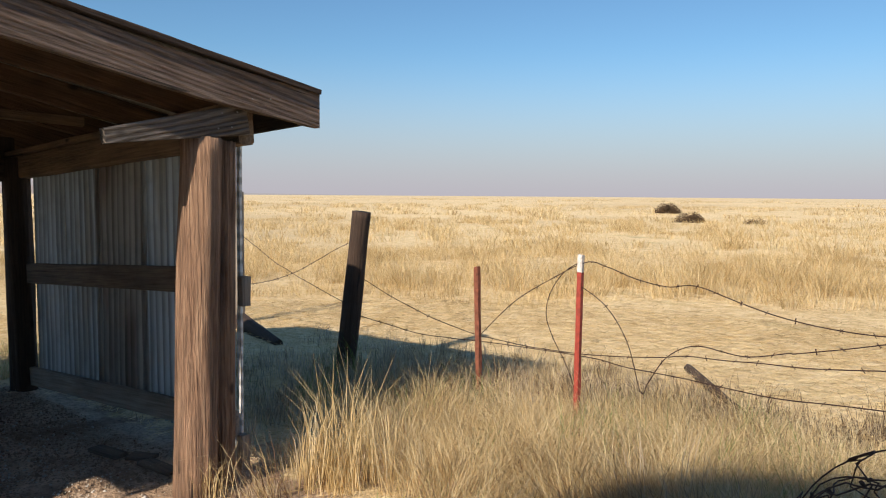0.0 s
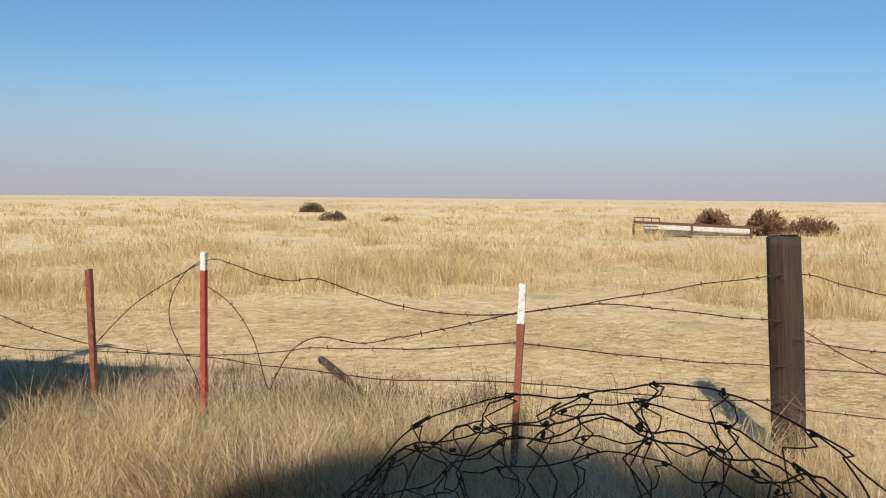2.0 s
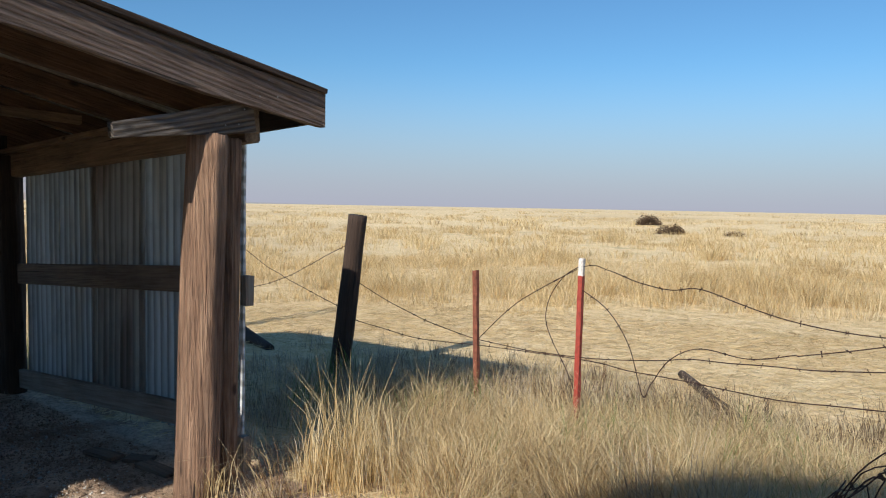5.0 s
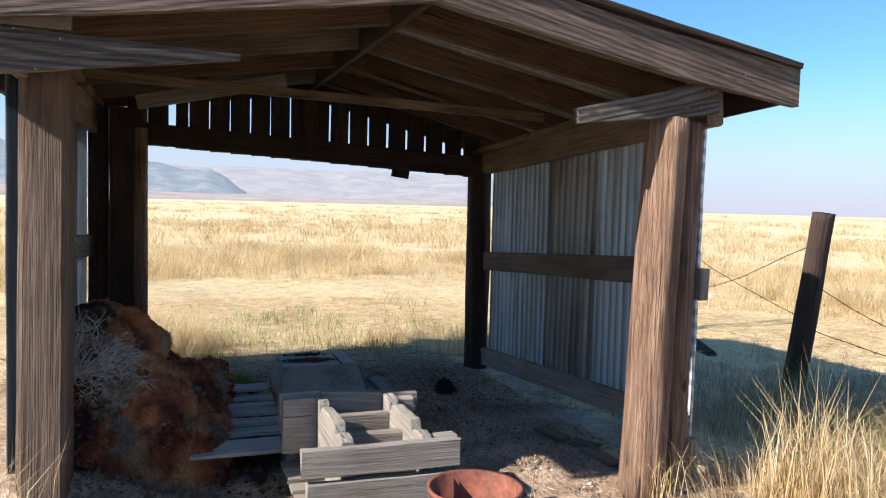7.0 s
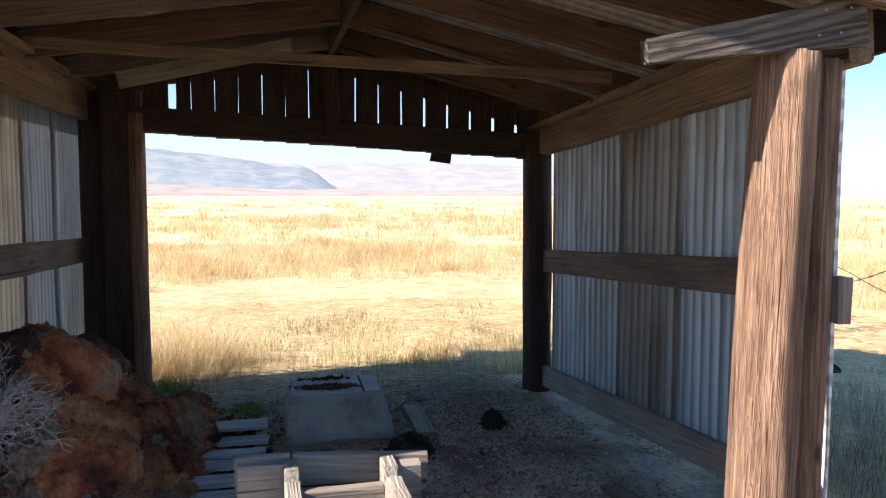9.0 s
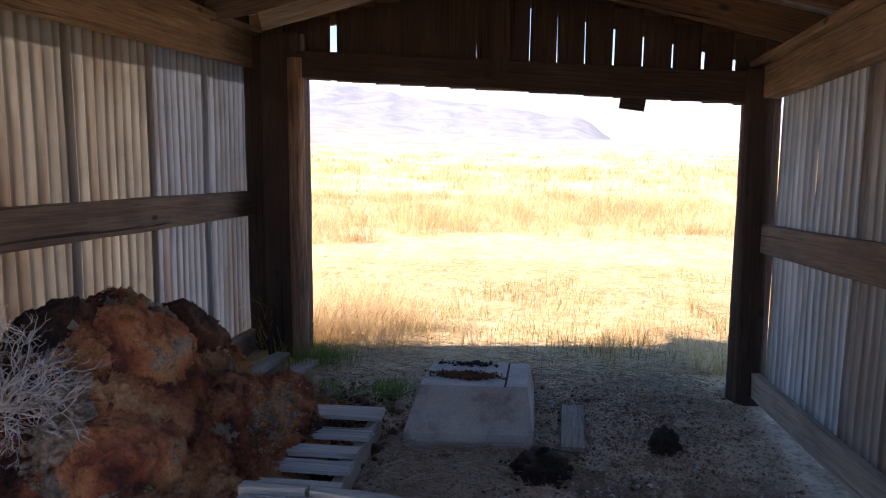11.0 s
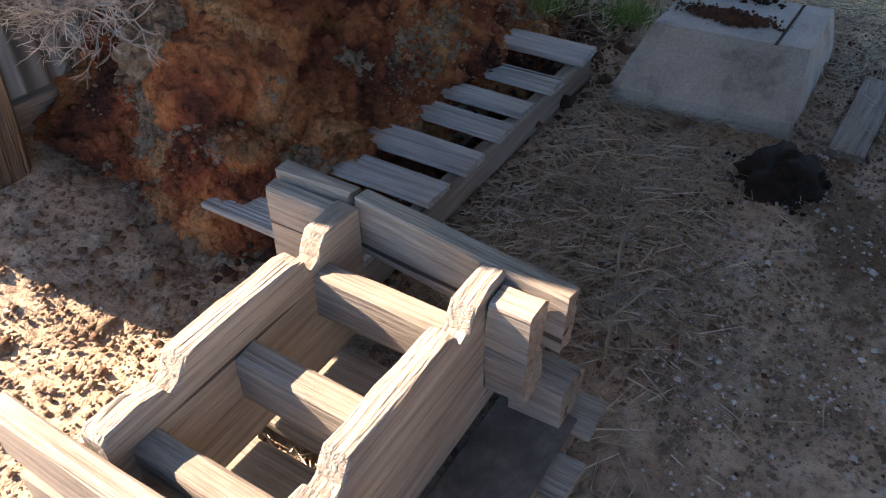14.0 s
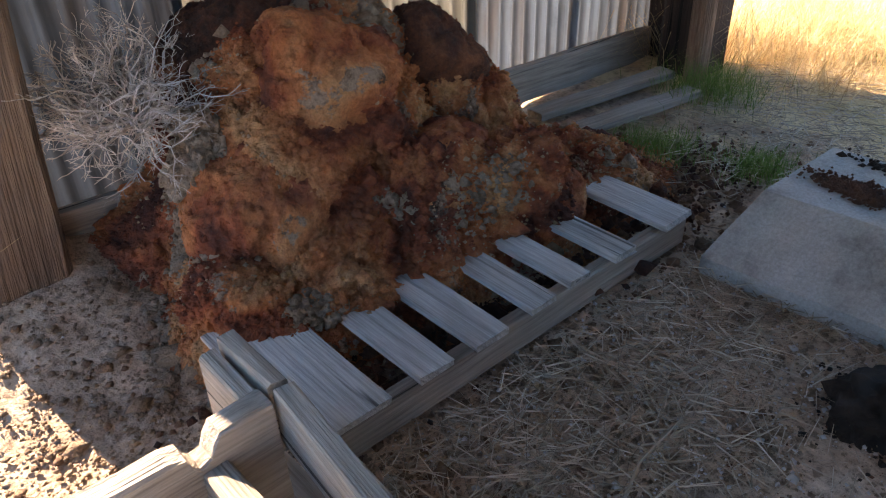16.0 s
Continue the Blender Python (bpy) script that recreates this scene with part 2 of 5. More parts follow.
M_DUNG = mat("black_dung", speckled([(0.3, (0.014, 0.008, 0.005)), (0.6, (0.055, 0.030, 0.017))], 20, 120, 1.0, 0.02))
M_CONCRETE = mat("weathered_concrete", speckled([(0.32, (0.24, 0.225, 0.20)), (0.45, (0.44, 0.42, 0.375)), (0.7, (0.56, 0.54, 0.49))], 5, 110, 0.4, 0.006))
M_PLY = mat("dark_stained_board", speckled([(0.3, (0.05, 0.045, 0.04)), (0.5, (0.13, 0.115, 0.095)), (0.75, (0.24, 0.21, 0.17))], 8, 60, 0.4, 0.004))


def island_mix(a, b_, c_, through_light=0.0):
    """Blades or twigs, each with its own tone; through_light: the share that passes through a thin blade."""
    def build(nt, b):
        g = nt.nodes.new("ShaderNodeNewGeometry")
        col = ramp(nt, g.outputs["Random Per Island"], [(0.0, a), (0.5, b_), (1.0, c_)])
        big = noise_tex(nt, world_coords(nt), 0.35, 3, 0.6)
        col = mix(nt, col, ramp(nt, big, [(0.35, (0.72, 0.66, 0.55)), (0.6, (1, 1, 1))]), 0.7, "MULTIPLY")
        tuss = noise_tex(nt, world_coords(nt), 1.5, 4, 0.65)
        col = mix(nt, col, ramp(nt, tuss, [(0.36, (0.58, 0.50, 0.38)), (0.52, (1, 1, 1))]), 0.6, "MULTIPLY")
        nt.links.new(col, b.inputs["Base Color"])
        if through_light:
            tr = nt.nodes.new("ShaderNodeBsdfTranslucent")
            ms = nt.nodes.new("ShaderNodeMixShader")
            ms.inputs[0].default_value = through_light
            nt.links.new(col, tr.inputs["Color"])
            nt.links.new(b.outputs[0], ms.inputs[1])
            nt.links.new(tr.outputs[0], ms.inputs[2])
            nt.links.new(ms.outputs[0], nt.nodes["Material Output"].inputs["Surface"])
    return build


M_STRAW = mat("dry_golden_grass", island_mix((0.48, 0.34, 0.15), (0.76, 0.59, 0.32), (0.90, 0.77, 0.50), 0.4), 0.75)
M_STRAW_PALE = mat("bleached_grass", island_mix((0.46, 0.32, 0.16), (0.80, 0.64, 0.36), (0.92, 0.80, 0.54), 0.4), 0.75)
M_LITTER = mat("grey_straw_litter", island_mix((0.28, 0.22, 0.16), (0.50, 0.41, 0.31), (0.70, 0.61, 0.49)), 0.85)
M_GREEN = mat("fresh_green_grass", island_mix((0.07, 0.15, 0.02), (0.15, 0.27, 0.05), (0.28, 0.34, 0.11), 0.4), 0.7)
M_TWIG = mat("grey_dry_twigs", island_mix((0.28, 0.24, 0.21), (0.46, 0.42, 0.38), (0.62, 0.58, 0.53)), 0.85)
M_SHRUB = mat("brown_dry_shrub", island_mix((0.05, 0.032, 0.02), (0.10, 0.062, 0.036), (0.17, 0.11, 0.06)), 0.9)
M_TUMBLE = mat("reddish_tumbleweed", island_mix((0.12, 0.06, 0.03), (0.20, 0.11, 0.06), (0.28, 0.17, 0.10)), 0.9)


def flat(c, n=0.25, scale=25, relief=0.3):
    def build(nt, b):
        f = noise_tex(nt, coords(nt), scale, 4, 0.7)
        nt.links.new(ramp(nt, f, [(0.3, tuple(k * (1 - n) for k in c)), (0.7, tuple(min(1, k * (1 + n)) for k in c))]), b.inputs["Base Color"])
        bump(nt, b, f, relief, 0.002)
    return build


M_RUST_WIRE = mat("rusty_wire", flat((0.055, 0.03, 0.022), 0.5, 60), 0.8, 0.3)
M_NAIL = mat("worn_nail_steel", flat((0.35, 0.33, 0.32), 0.3, 60), 0.5, 0.6)
M_RED_PAINT = mat("faded_red_paint", flat((0.30, 0.045, 0.03), 0.35, 40), 0.6)
M_WHITE_PAINT = mat("chipped_white_paint", flat((0.62, 0.58, 0.54), 0.5, 60), 0.6)
M_RUST = mat("rusty_steel", flat((0.10, 0.05, 0.035), 0.45, 40), 0.8, 0.3)
M_RUST_RED = mat("red_brown_rust", flat((0.22, 0.075, 0.045), 0.45, 30), 0.8, 0.2)
M_TANK = mat("faded_tank_steel", flat((0.42, 0.38, 0.33), 0.3, 8), 0.7)
M_GLASS_BIT = mat("pale_pebbles", flat((0.5, 0.47, 0.43), 0.3, 10), 0.8)


def ground_build(nt, b):
    pos = world_coords(nt)
    sep = nt.nodes.new("ShaderNodeSeparateXYZ")
    nt.links.new(pos, sep.inputs[0])

    def math_(op, a, c, cl=False):
        n = nt.nodes.new("ShaderNodeMath")
        n.operation, n.use_clamp = op, cl
        for i, v in enumerate((a, c)):
            if isinstance(v, (int, float)):
                n.inputs[i].default_value = v
            else:
                nt.links.new(v, n.inputs[i])
        return n.outputs[0]
    fine = noise_tex(nt, world_coords(nt, (1, 1, 1)), 38, 6, 0.75)
    mid = noise_tex(nt, world_coords(nt, (1, 1, 1)), 5, 5, 0.65)
    big = noise_tex(nt, world_coords(nt, (1, 1, 1)), 0.6, 4, 0.6)
    far = noise_tex(nt, world_coords(nt, (0.02, 0.02, 0.02)), 1.5, 5, 0.65)
    straw = ramp(nt, mid, [(0.3, (0.56, 0.41, 0.20)), (0.5, (0.80, 0.62, 0.35)), (0.7, (0.90, 0.75, 0.48))])
    straw = mix(nt, straw, (0.24, 0.22, 0.08), ramp(nt, big, [(0.56, (0, 0, 0)), (0.72, (0.55, 0.55, 0.55))]))
    straw = mix(nt, straw, (0.50, 0.38, 0.22), ramp(nt, far, [(0.45, (0, 0, 0)), (0.6, (0.5, 0.5, 0.5))]))
    straw = mix(nt, straw, ramp(nt, fine, [(0.34, (0.45, 0.42, 0.36)), (0.5, (1, 1, 1))]), 0.65, "MULTIPLY")
    dirt = ramp(nt, mid, [(0.3, (0.35, 0.232, 0.155)), (0.5, (0.52, 0.372, 0.255)), (0.7, (0.64, 0.495, 0.375))])
    dirt = mix(nt, dirt, (0.30, 0.27, 0.225), ramp(nt, big, [(0.5, (0, 0, 0)), (0.65, (0.5, 0.5, 0.5))]))
    stain = noise_tex(nt, world_coords(nt, (1, 1, 1)), 2.1, 5, 0.62, 0.3)
    dirt = mix(nt, dirt, (0.22, 0.13, 0.085), ramp(nt, stain, [(0.50, (0, 0, 0)), (0.66, (0.75, 0.75, 0.75))]))
    dirt = mix(nt, dirt, (0.62, 0.54, 0.44), ramp(nt, stain, [(0.30, (0.35, 0.35, 0.35)), (0.42, (0, 0, 0))]))
    dirt = mix(nt, dirt, ramp(nt, fine, [(0.36, (0.35, 0.32, 0.31)), (0.48, (1.0, 1.0, 1.0)), (0.64, (1.3, 1.3, 1.3))]), 0.8, "MULTIPLY")
    # trodden earth inside and before the shed
    wob = math_("MULTIPLY", math_("SUBTRACT", mid, 0.5), 0.9)
    dx = math_("DIVIDE", math_("ABSOLUTE", math_("ADD", sep.outputs[0], 3.0), 0), 2.35)
    dy = math_("DIVIDE", math_("ABSOLUTE", math_("SUBTRACT", sep.outputs[1], 1.35), 0), 1.75)
    box = math_("ADD", math_("MAXIMUM", dx, dy), wob)
    inside = math_("MULTIPLY", math_("SUBTRACT", 1.08, box), 8.0, True)
    c = mix(nt, straw, dirt, inside)
    nt.links.new(c, b.inputs["Base Color"])
    lumps = noise_tex(nt, world_coords(nt, (1, 1, 1)), 13, 5, 0.7, 0.4)
    bump(nt, b, math_("ADD", math_("ADD", fine, mid), math_("MULTIPLY", lumps, 1.2)), 0.9, 0.02)


M_GROUND = mat("dry_ground", ground_build, 0.95)


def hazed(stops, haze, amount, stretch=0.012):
    """Far land seen through bright air: haze painted on as emission over a dim surface."""
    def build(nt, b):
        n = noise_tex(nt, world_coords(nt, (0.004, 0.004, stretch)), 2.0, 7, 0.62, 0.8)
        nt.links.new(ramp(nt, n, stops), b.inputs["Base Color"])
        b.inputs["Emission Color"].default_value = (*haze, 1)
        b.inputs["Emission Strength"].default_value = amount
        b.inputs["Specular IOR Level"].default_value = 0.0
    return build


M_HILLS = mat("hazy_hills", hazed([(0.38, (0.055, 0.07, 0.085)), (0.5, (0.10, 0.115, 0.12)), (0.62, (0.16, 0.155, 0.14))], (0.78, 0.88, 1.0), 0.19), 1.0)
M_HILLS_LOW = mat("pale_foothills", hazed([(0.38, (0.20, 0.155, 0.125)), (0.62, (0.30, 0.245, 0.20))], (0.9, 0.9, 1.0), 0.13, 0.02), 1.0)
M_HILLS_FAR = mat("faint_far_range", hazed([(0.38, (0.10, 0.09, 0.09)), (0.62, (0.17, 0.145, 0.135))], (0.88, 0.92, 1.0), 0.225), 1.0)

# ---------------------------------------------------------------- mesh helpers
def part(name, bm, material, parent=None, label="", smooth=False):
    me = bpy.data.meshes.new(name)
    bm.to_mesh(me)
    bm.free()
    me.materials.append(material)
    if smooth:
        me.shade_smooth()
    ob = new(name, me)
    if parent is not None:
        ob.parent = parent
    if label:
        ob["label"] = label
    return ob


def thing(name, label, category, group="", at=(0, 0, 0)):
    ob = new(name)
    ob.location = at
    return tagged(ob, label, category, group)


def beam_bm(length, height, thick, rough=0.002, segs=10, bow=0.0, seed=0, taper=1.0):
    """A timber along x, centred on its own axis, with worn edges. height is z, thick is y."""
    rnd = random.Random(seed)
    segs = max(1, min(segs, int(length / 0.12)))
    bm = bmesh.new()
    h, t, c = height / 2, thick / 2, min(height, thick) * 0.12
    ring = [(-t + c, -h), (t - c, -h), (t, -h + c), (t, h - c), (t - c, h), (-t + c, h), (-t, h - c), (-t, -h + c)]
    rows = []
    for i in range(segs + 1):
        f = i / segs
        k = 1 + (taper - 1) * f
        row = []
        for y, z in ring:
            j = rnd.uniform(-rough, rough)
            xx = (f - 0.5) * length + (rnd.uniform(-rough, rough) * 2 if i in (0, segs) else 0)
            row.append(bm.verts.new((xx, y + j, z * k + j + bow * math.sin(math.pi * f))))
        rows.append(row)
    for a, b in zip(rows, rows[1:]):
        for i in range(8):
            bm.faces.new((a[i], a[(i + 1) % 8], b[(i + 1) % 8], b[i]))
    bm.faces.new(rows[0])
    bm.faces.new(rows[-1][::-1])
    bmesh.ops.recalc_face_normals(bm, faces=bm.faces)
    return bm


def frame_between(a, b, up=(0, 0, 1)):
    a, b, up = Vector(a), Vector(b), Vector(up)
    x = (b - a).normalized()
    z = (up - x * up.dot(x)).normalized()
    y = z.cross(x)
    m = Matrix((x, y, z)).transposed().to_4x4()
    return Matrix.Translation((a + b) / 2) @ m, (b - a).length


def beam(name, a, b, height, thick, material, parent=None, up=(0, 0, 1), label="", seed=0, **kw):
    """A timber from a to b (its axis), in its own frame so that the grain runs along it."""
    m, length = frame_between(a, b, up)
    ob = part(name, beam_bm(length, height, thick, seed=seed, **kw), material, parent, label)
    ob.matrix_local = (Matrix.Translation(parent.location).inverted() @ m) if parent is not None else m
    return ob


def log_bm(length, r0, r1, seed=0, sides=40, segs=24, rough=0.08, flat_side=False):
    bm = bmesh.new()
    rows = []
    for i in range(segs + 1):
        f = i / segs
        r = r0 + (r1 - r0) * f
        row = []
        for k in range(sides):
            a = 2 * math.pi * k / sides
            n = noise.noise((math.cos(a) * 1.5 + seed * 7.1, math.sin(a) * 1.5, f * length * 0.9))
            n2 = noise.noise((math.cos(a) * 5 + seed * 3.3, math.sin(a) * 5, f * length * 1.6)) - 0.9 * max(0.0, noise.noise((math.cos(a) * 8 + seed, math.sin(a) * 8, f * length * 1.1)) - 0.25)
            rr = r * (1 + rough * 1.6 * n + rough * n2)
            row.append(bm.verts.new(((f - 0.5) * length + noise.noise((k * 0.9, seed, i)) * (0.012 if i in (0, segs) else 0), rr * math.cos(a), rr * math.sin(a))))
        rows.append(row)
    for a, b in zip(rows, rows[1:]):
        for i in range(sides):
            bm.faces.new((a[i], a[(i + 1) % sides], b[(i + 1) % sides], b[i]))
    bm.faces.new(rows[0])
    bm.faces.new(rows[-1][::-1])
    bmesh.ops.recalc_face_normals(bm, faces=bm.faces)
    return bm


def log(name, a, b, r0, r1, material, parent=None, label="", seed=0, **kw):
    m, length = frame_between(a, b, (0.3, 1, 0.1))
    ob = part(name, log_bm(length, r0, r1, seed, **kw), material, parent, label, True)
    ob.matrix_local = (Matrix.Translation(parent.location).inverted() @ m) if parent is not None else m
    return ob


def tube_mesh(bm, pts, radius, sides=5):
    """Adds a wire along pts to bm."""
    pts = [Vector(p) for p in pts]
    rows = []
    for i, p in enumerate(pts):
        d = (pts[min(i + 1, len(pts) - 1)] - pts[max(i - 1, 0)])
        d = d.normalized() if d.length > 1e-9 else Vector((0, 0, 1))
        u = d.cross(Vector((0.13, 0.21, 0.97))).normalized()
        v = d.cross(u)
        rows.append([bm.verts.new(p + radius * (math.cos(2 * math.pi * k / sides) * u + math.sin(2 * math.pi * k / sides) * v)) for k in range(sides)])
    for a, b in zip(rows, rows[1:]):
        for k in range(sides):
            bm.faces.new((a[k], a[(k + 1) % sides], b[(k + 1) % sides], b[k]))
    bm.faces.new(rows[0][::-1])
    bm.faces.new(rows[-1])


def raw_mesh(name, verts, faces, material, smooth=False, parent=None):
    """A mesh from arrays; faces all triangles or all quads."""
    me = bpy.data.meshes.new(name)
    k = faces.shape[1]
    me.vertices.add(len(verts))
    me.vertices.foreach_set("co", np.ascontiguousarray(verts, dtype=np.float32).ravel())
    me.loops.add(faces.size)
    me.loops.foreach_set("vertex_index", np.ascontiguousarray(faces, dtype=np.int32).ravel())
    me.polygons.add(len(faces))
    me.polygons.foreach_set("loop_start", np.arange(0, faces.size, k, dtype=np.int32))
    me.update(calc_edges=True)
    me.materials.append(material)
    if smooth:
        me.shade_smooth()
    ob = new(name, me)
    if parent is not None:
        ob.parent = parent
    return ob


def blades(name, xy, h, w, lean, material, rng, z0=0.0, wind=(0.0, 0.0), parent=None, heading=None):
    """Bent grass blades standing at xy: three triangles each, all in one mesh. heading: the way each leans."""
    n = len(xy)
    a = rng.uniform(0, 2 * np.pi, n) if heading is None else heading + rng.normal(0, 0.55, n)
    face = rng.uniform(0, 2 * np.pi, n)
    l = lean * rng.uniform(0.2, 1.0, n) * h
    dx, dy = np.cos(a) * l + wind[0] * h, np.sin(a) * l + wind[1] * h
    wx, wy = np.cos(face) * w / 2, np.sin(face) * w / 2
    z0 = np.broadcast_to(z0, n)
    v = np.zeros((n, 5, 3))
    v[:, 0] = np.c_[xy[:, 0] - wx, xy[:, 1] - wy, z0 - 0.02]
    v[:, 1] = np.c_[xy[:, 0] + wx, xy[:, 1] + wy, z0 - 0.02]
    v[:, 2] = np.c_[xy[:, 0] + dx * 0.35 - wx * 0.8, xy[:, 1] + dy * 0.35 - wy * 0.8, z0 + h * 0.6]
    v[:, 3] = np.c_[xy[:, 0] + dx * 0.35 + wx * 0.8, xy[:, 1] + dy * 0.35 + wy * 0.8, z0 + h * 0.6]
    v[:, 4] = np.c_[xy[:, 0] + dx, xy[:, 1] + dy, z0 + h * np.sqrt(np.clip(1 - 0.5 * (l / np.maximum(h, 1e-6)) ** 2, 0.1, 1))]
    i = np.arange(n)[:, None] * 5
    f = np.concatenate([i + [0, 1, 3], i + [0, 3, 2], i + [2, 3, 4]], 1).reshape(-1, 3)
    return raw_mesh(name, v.reshape(-1, 3), f, material, parent=parent)


def strands(name, xy, length, w, material, rng, z0=0.01, tilt=0.25, heading=None, spread=3.2):
    """Fallen straws lying about: two triangles each."""
    n = len(xy)
    a = rng.uniform(0, 2 * np.pi, n) if heading is None else heading + rng.normal(0, spread, n)
    d = np.c_[np.cos(a), np.sin(a)] * length[:, None] / 2
    s = np.c_[-np.sin(a), np.cos(a)] * w[:, None] / 2 if not np.isscalar(w) else np.c_[-np.sin(a), np.cos(a)] * w / 2
    up = rng.uniform(0, tilt, n) * length
    z = z0 + rng.uniform(0, 0.02, n)
    v = np.zeros((n, 4, 3))
    v[:, 0] = np.c_[xy - d - s, z]
    v[:, 1] = np.c_[xy - d + s, z + 0.003]
    v[:, 2] = np.c_[xy + d + s, z + up]
    v[:, 3] = np.c_[xy + d - s, z + up]
    f = np.arange(n)[:, None] * 4 + np.array([[0, 3, 2, 1]])
    return raw_mesh(name, v.reshape(-1, 3), f, material)


# ---------------------------------------------------------------- ground and distance
def ground_height(x, y):
    """A low bank of loose earth heaped round the front post."""
    return 0.20 * math.exp(-((x + 3.0) / 0.38) ** 2 - ((y - 0.12) / 0.36) ** 2)


def make_ground():
    rs = np.concatenate([np.linspace(0, 12, 97), 12 * 1.16 ** np.arange(1, 41)])
    rs = rs[rs < 4600]
    th = np.linspace(0, 2 * np.pi, 257)[:-1]
    R, T = np.meshgrid(rs[1:], th, indexing="ij")
    X, Y = -2.5 + R * np.cos(T), 2.0 + R * np.sin(T)
    Z = np.zeros_like(X)
    for i in range(X.shape[0]):
        if rs[i + 1] > 90:
            break
        for j in range(X.shape[1]):
            x, y = X[i, j], Y[i, j]
            k = min(1.0, rs[i + 1] / 8)
            Z[i, j] = 0.012 * noise.noise((x * 3, y * 3, 0)) + 0.05 * k * noise.noise((x * 0.3, y * 0.3, 4)) - (0.02 * k) + ground_height(x, y) + (0.010 * noise.noise((x * 11, y * 11, 2)) if k < 0.5 else 0)
    Z -= 0.0032 * np.maximum(0, R - 40)
    v = np.concatenate([[(-2.5, 2.0, 0.0)], np.c_[X.ravel(), Y.ravel(), Z.ravel()]])
    n = len(th)
    j = np.arange(n)
    k = (j + 1) % n
    tris = [np.c_[np.zeros(n, int), 1 + j, 1 + k]]
    for i in range(X.shape[0] - 1):
        a, b = 1 + i * n, 1 + (i + 1) * n
        tris += [np.c_[a + j, b + j, b + k], np.c_[a + j, b + k, a + k]]
    ob = raw_mesh("ground", v, np.concatenate(tris), M_GROUND, True)
    return tagged(ob, "dry pale straw-covered flat ground with trodden brown earth in the shed", "ground", kind="structure")


make_ground()


def make_hills(name, az0, az1, dist, height, seed, material, label):
    """A hazy range far out; azimuths in degrees from +x."""
    n, rows = 160, 10
    v = []
    for j in range(rows + 1):
        for i in range(n + 1):
            f = i / n
            az = radians(az0 + (az1 - az0) * f)
            env = min(1, 12 * f, 12 * (1 - f))
            hh = height(f) * env * (0.96 + 0.10 * noise.fractal((f * 14, seed, 0), 0.9, 2.1, 5))
            q = j / rows
            r = dist * (0.80 + 0.2 * q)
            z = hh * (q ** 0.8) * (1 + 0.22 * noise.noise((f * 26, q * 4, seed)) * (1 - q))
            v.append((r * math.cos(az), r * math.sin(az), max(z, 0) - 12))
    f = []
    for j in range(rows):
        for i in range(n):
            a = j * (n + 1) + i
            f.append((a, a + 1, a + n + 2, a + n + 1))
    return tagged(raw_mesh(name, np.array(v), np.array(f), material, True), label, "hills", kind="structure")


def rise(dist, azs, degs, az0, az1):
    return lambda f: dist * math.tan(radians(float(np.interp(az0 + (az1 - az0) * f, azs, degs))))


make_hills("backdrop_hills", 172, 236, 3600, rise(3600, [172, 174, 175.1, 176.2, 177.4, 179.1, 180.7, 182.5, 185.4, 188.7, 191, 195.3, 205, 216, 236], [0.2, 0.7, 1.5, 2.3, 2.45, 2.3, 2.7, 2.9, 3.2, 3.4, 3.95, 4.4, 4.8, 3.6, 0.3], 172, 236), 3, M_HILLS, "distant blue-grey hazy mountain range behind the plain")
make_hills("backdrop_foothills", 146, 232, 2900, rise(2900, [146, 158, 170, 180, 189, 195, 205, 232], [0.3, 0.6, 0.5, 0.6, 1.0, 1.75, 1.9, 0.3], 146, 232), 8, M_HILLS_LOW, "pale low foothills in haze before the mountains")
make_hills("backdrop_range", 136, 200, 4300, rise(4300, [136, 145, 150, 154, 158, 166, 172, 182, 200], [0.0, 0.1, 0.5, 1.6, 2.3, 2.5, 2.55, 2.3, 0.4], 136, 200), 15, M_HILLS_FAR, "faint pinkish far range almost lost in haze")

# ---------------------------------------------------------------- an unseen stand-in wall behind the walker, added so that its shade falls forward
def shade_caster():
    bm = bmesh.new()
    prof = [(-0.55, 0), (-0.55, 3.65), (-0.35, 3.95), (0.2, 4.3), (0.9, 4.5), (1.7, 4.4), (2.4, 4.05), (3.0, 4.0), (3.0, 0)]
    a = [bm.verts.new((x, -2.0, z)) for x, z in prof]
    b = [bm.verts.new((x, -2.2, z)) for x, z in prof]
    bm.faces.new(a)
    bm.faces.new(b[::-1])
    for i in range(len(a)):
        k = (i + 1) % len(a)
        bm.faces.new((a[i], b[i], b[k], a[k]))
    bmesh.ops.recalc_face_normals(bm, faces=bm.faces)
    return tagged(part("wall_behind", bm, M_WOOD_BROWN), "plain unseen timber wall added to cast shade forward", "wall", kind="structure")


shade_caster()

# ---------------------------------------------------------------- the shed
RIGHT_Y, LEFT_Y = 2.89, 0.135
shed = thing("open_shed", "small open-ended livestock shed of brown timber and corrugated sheets", "shed")


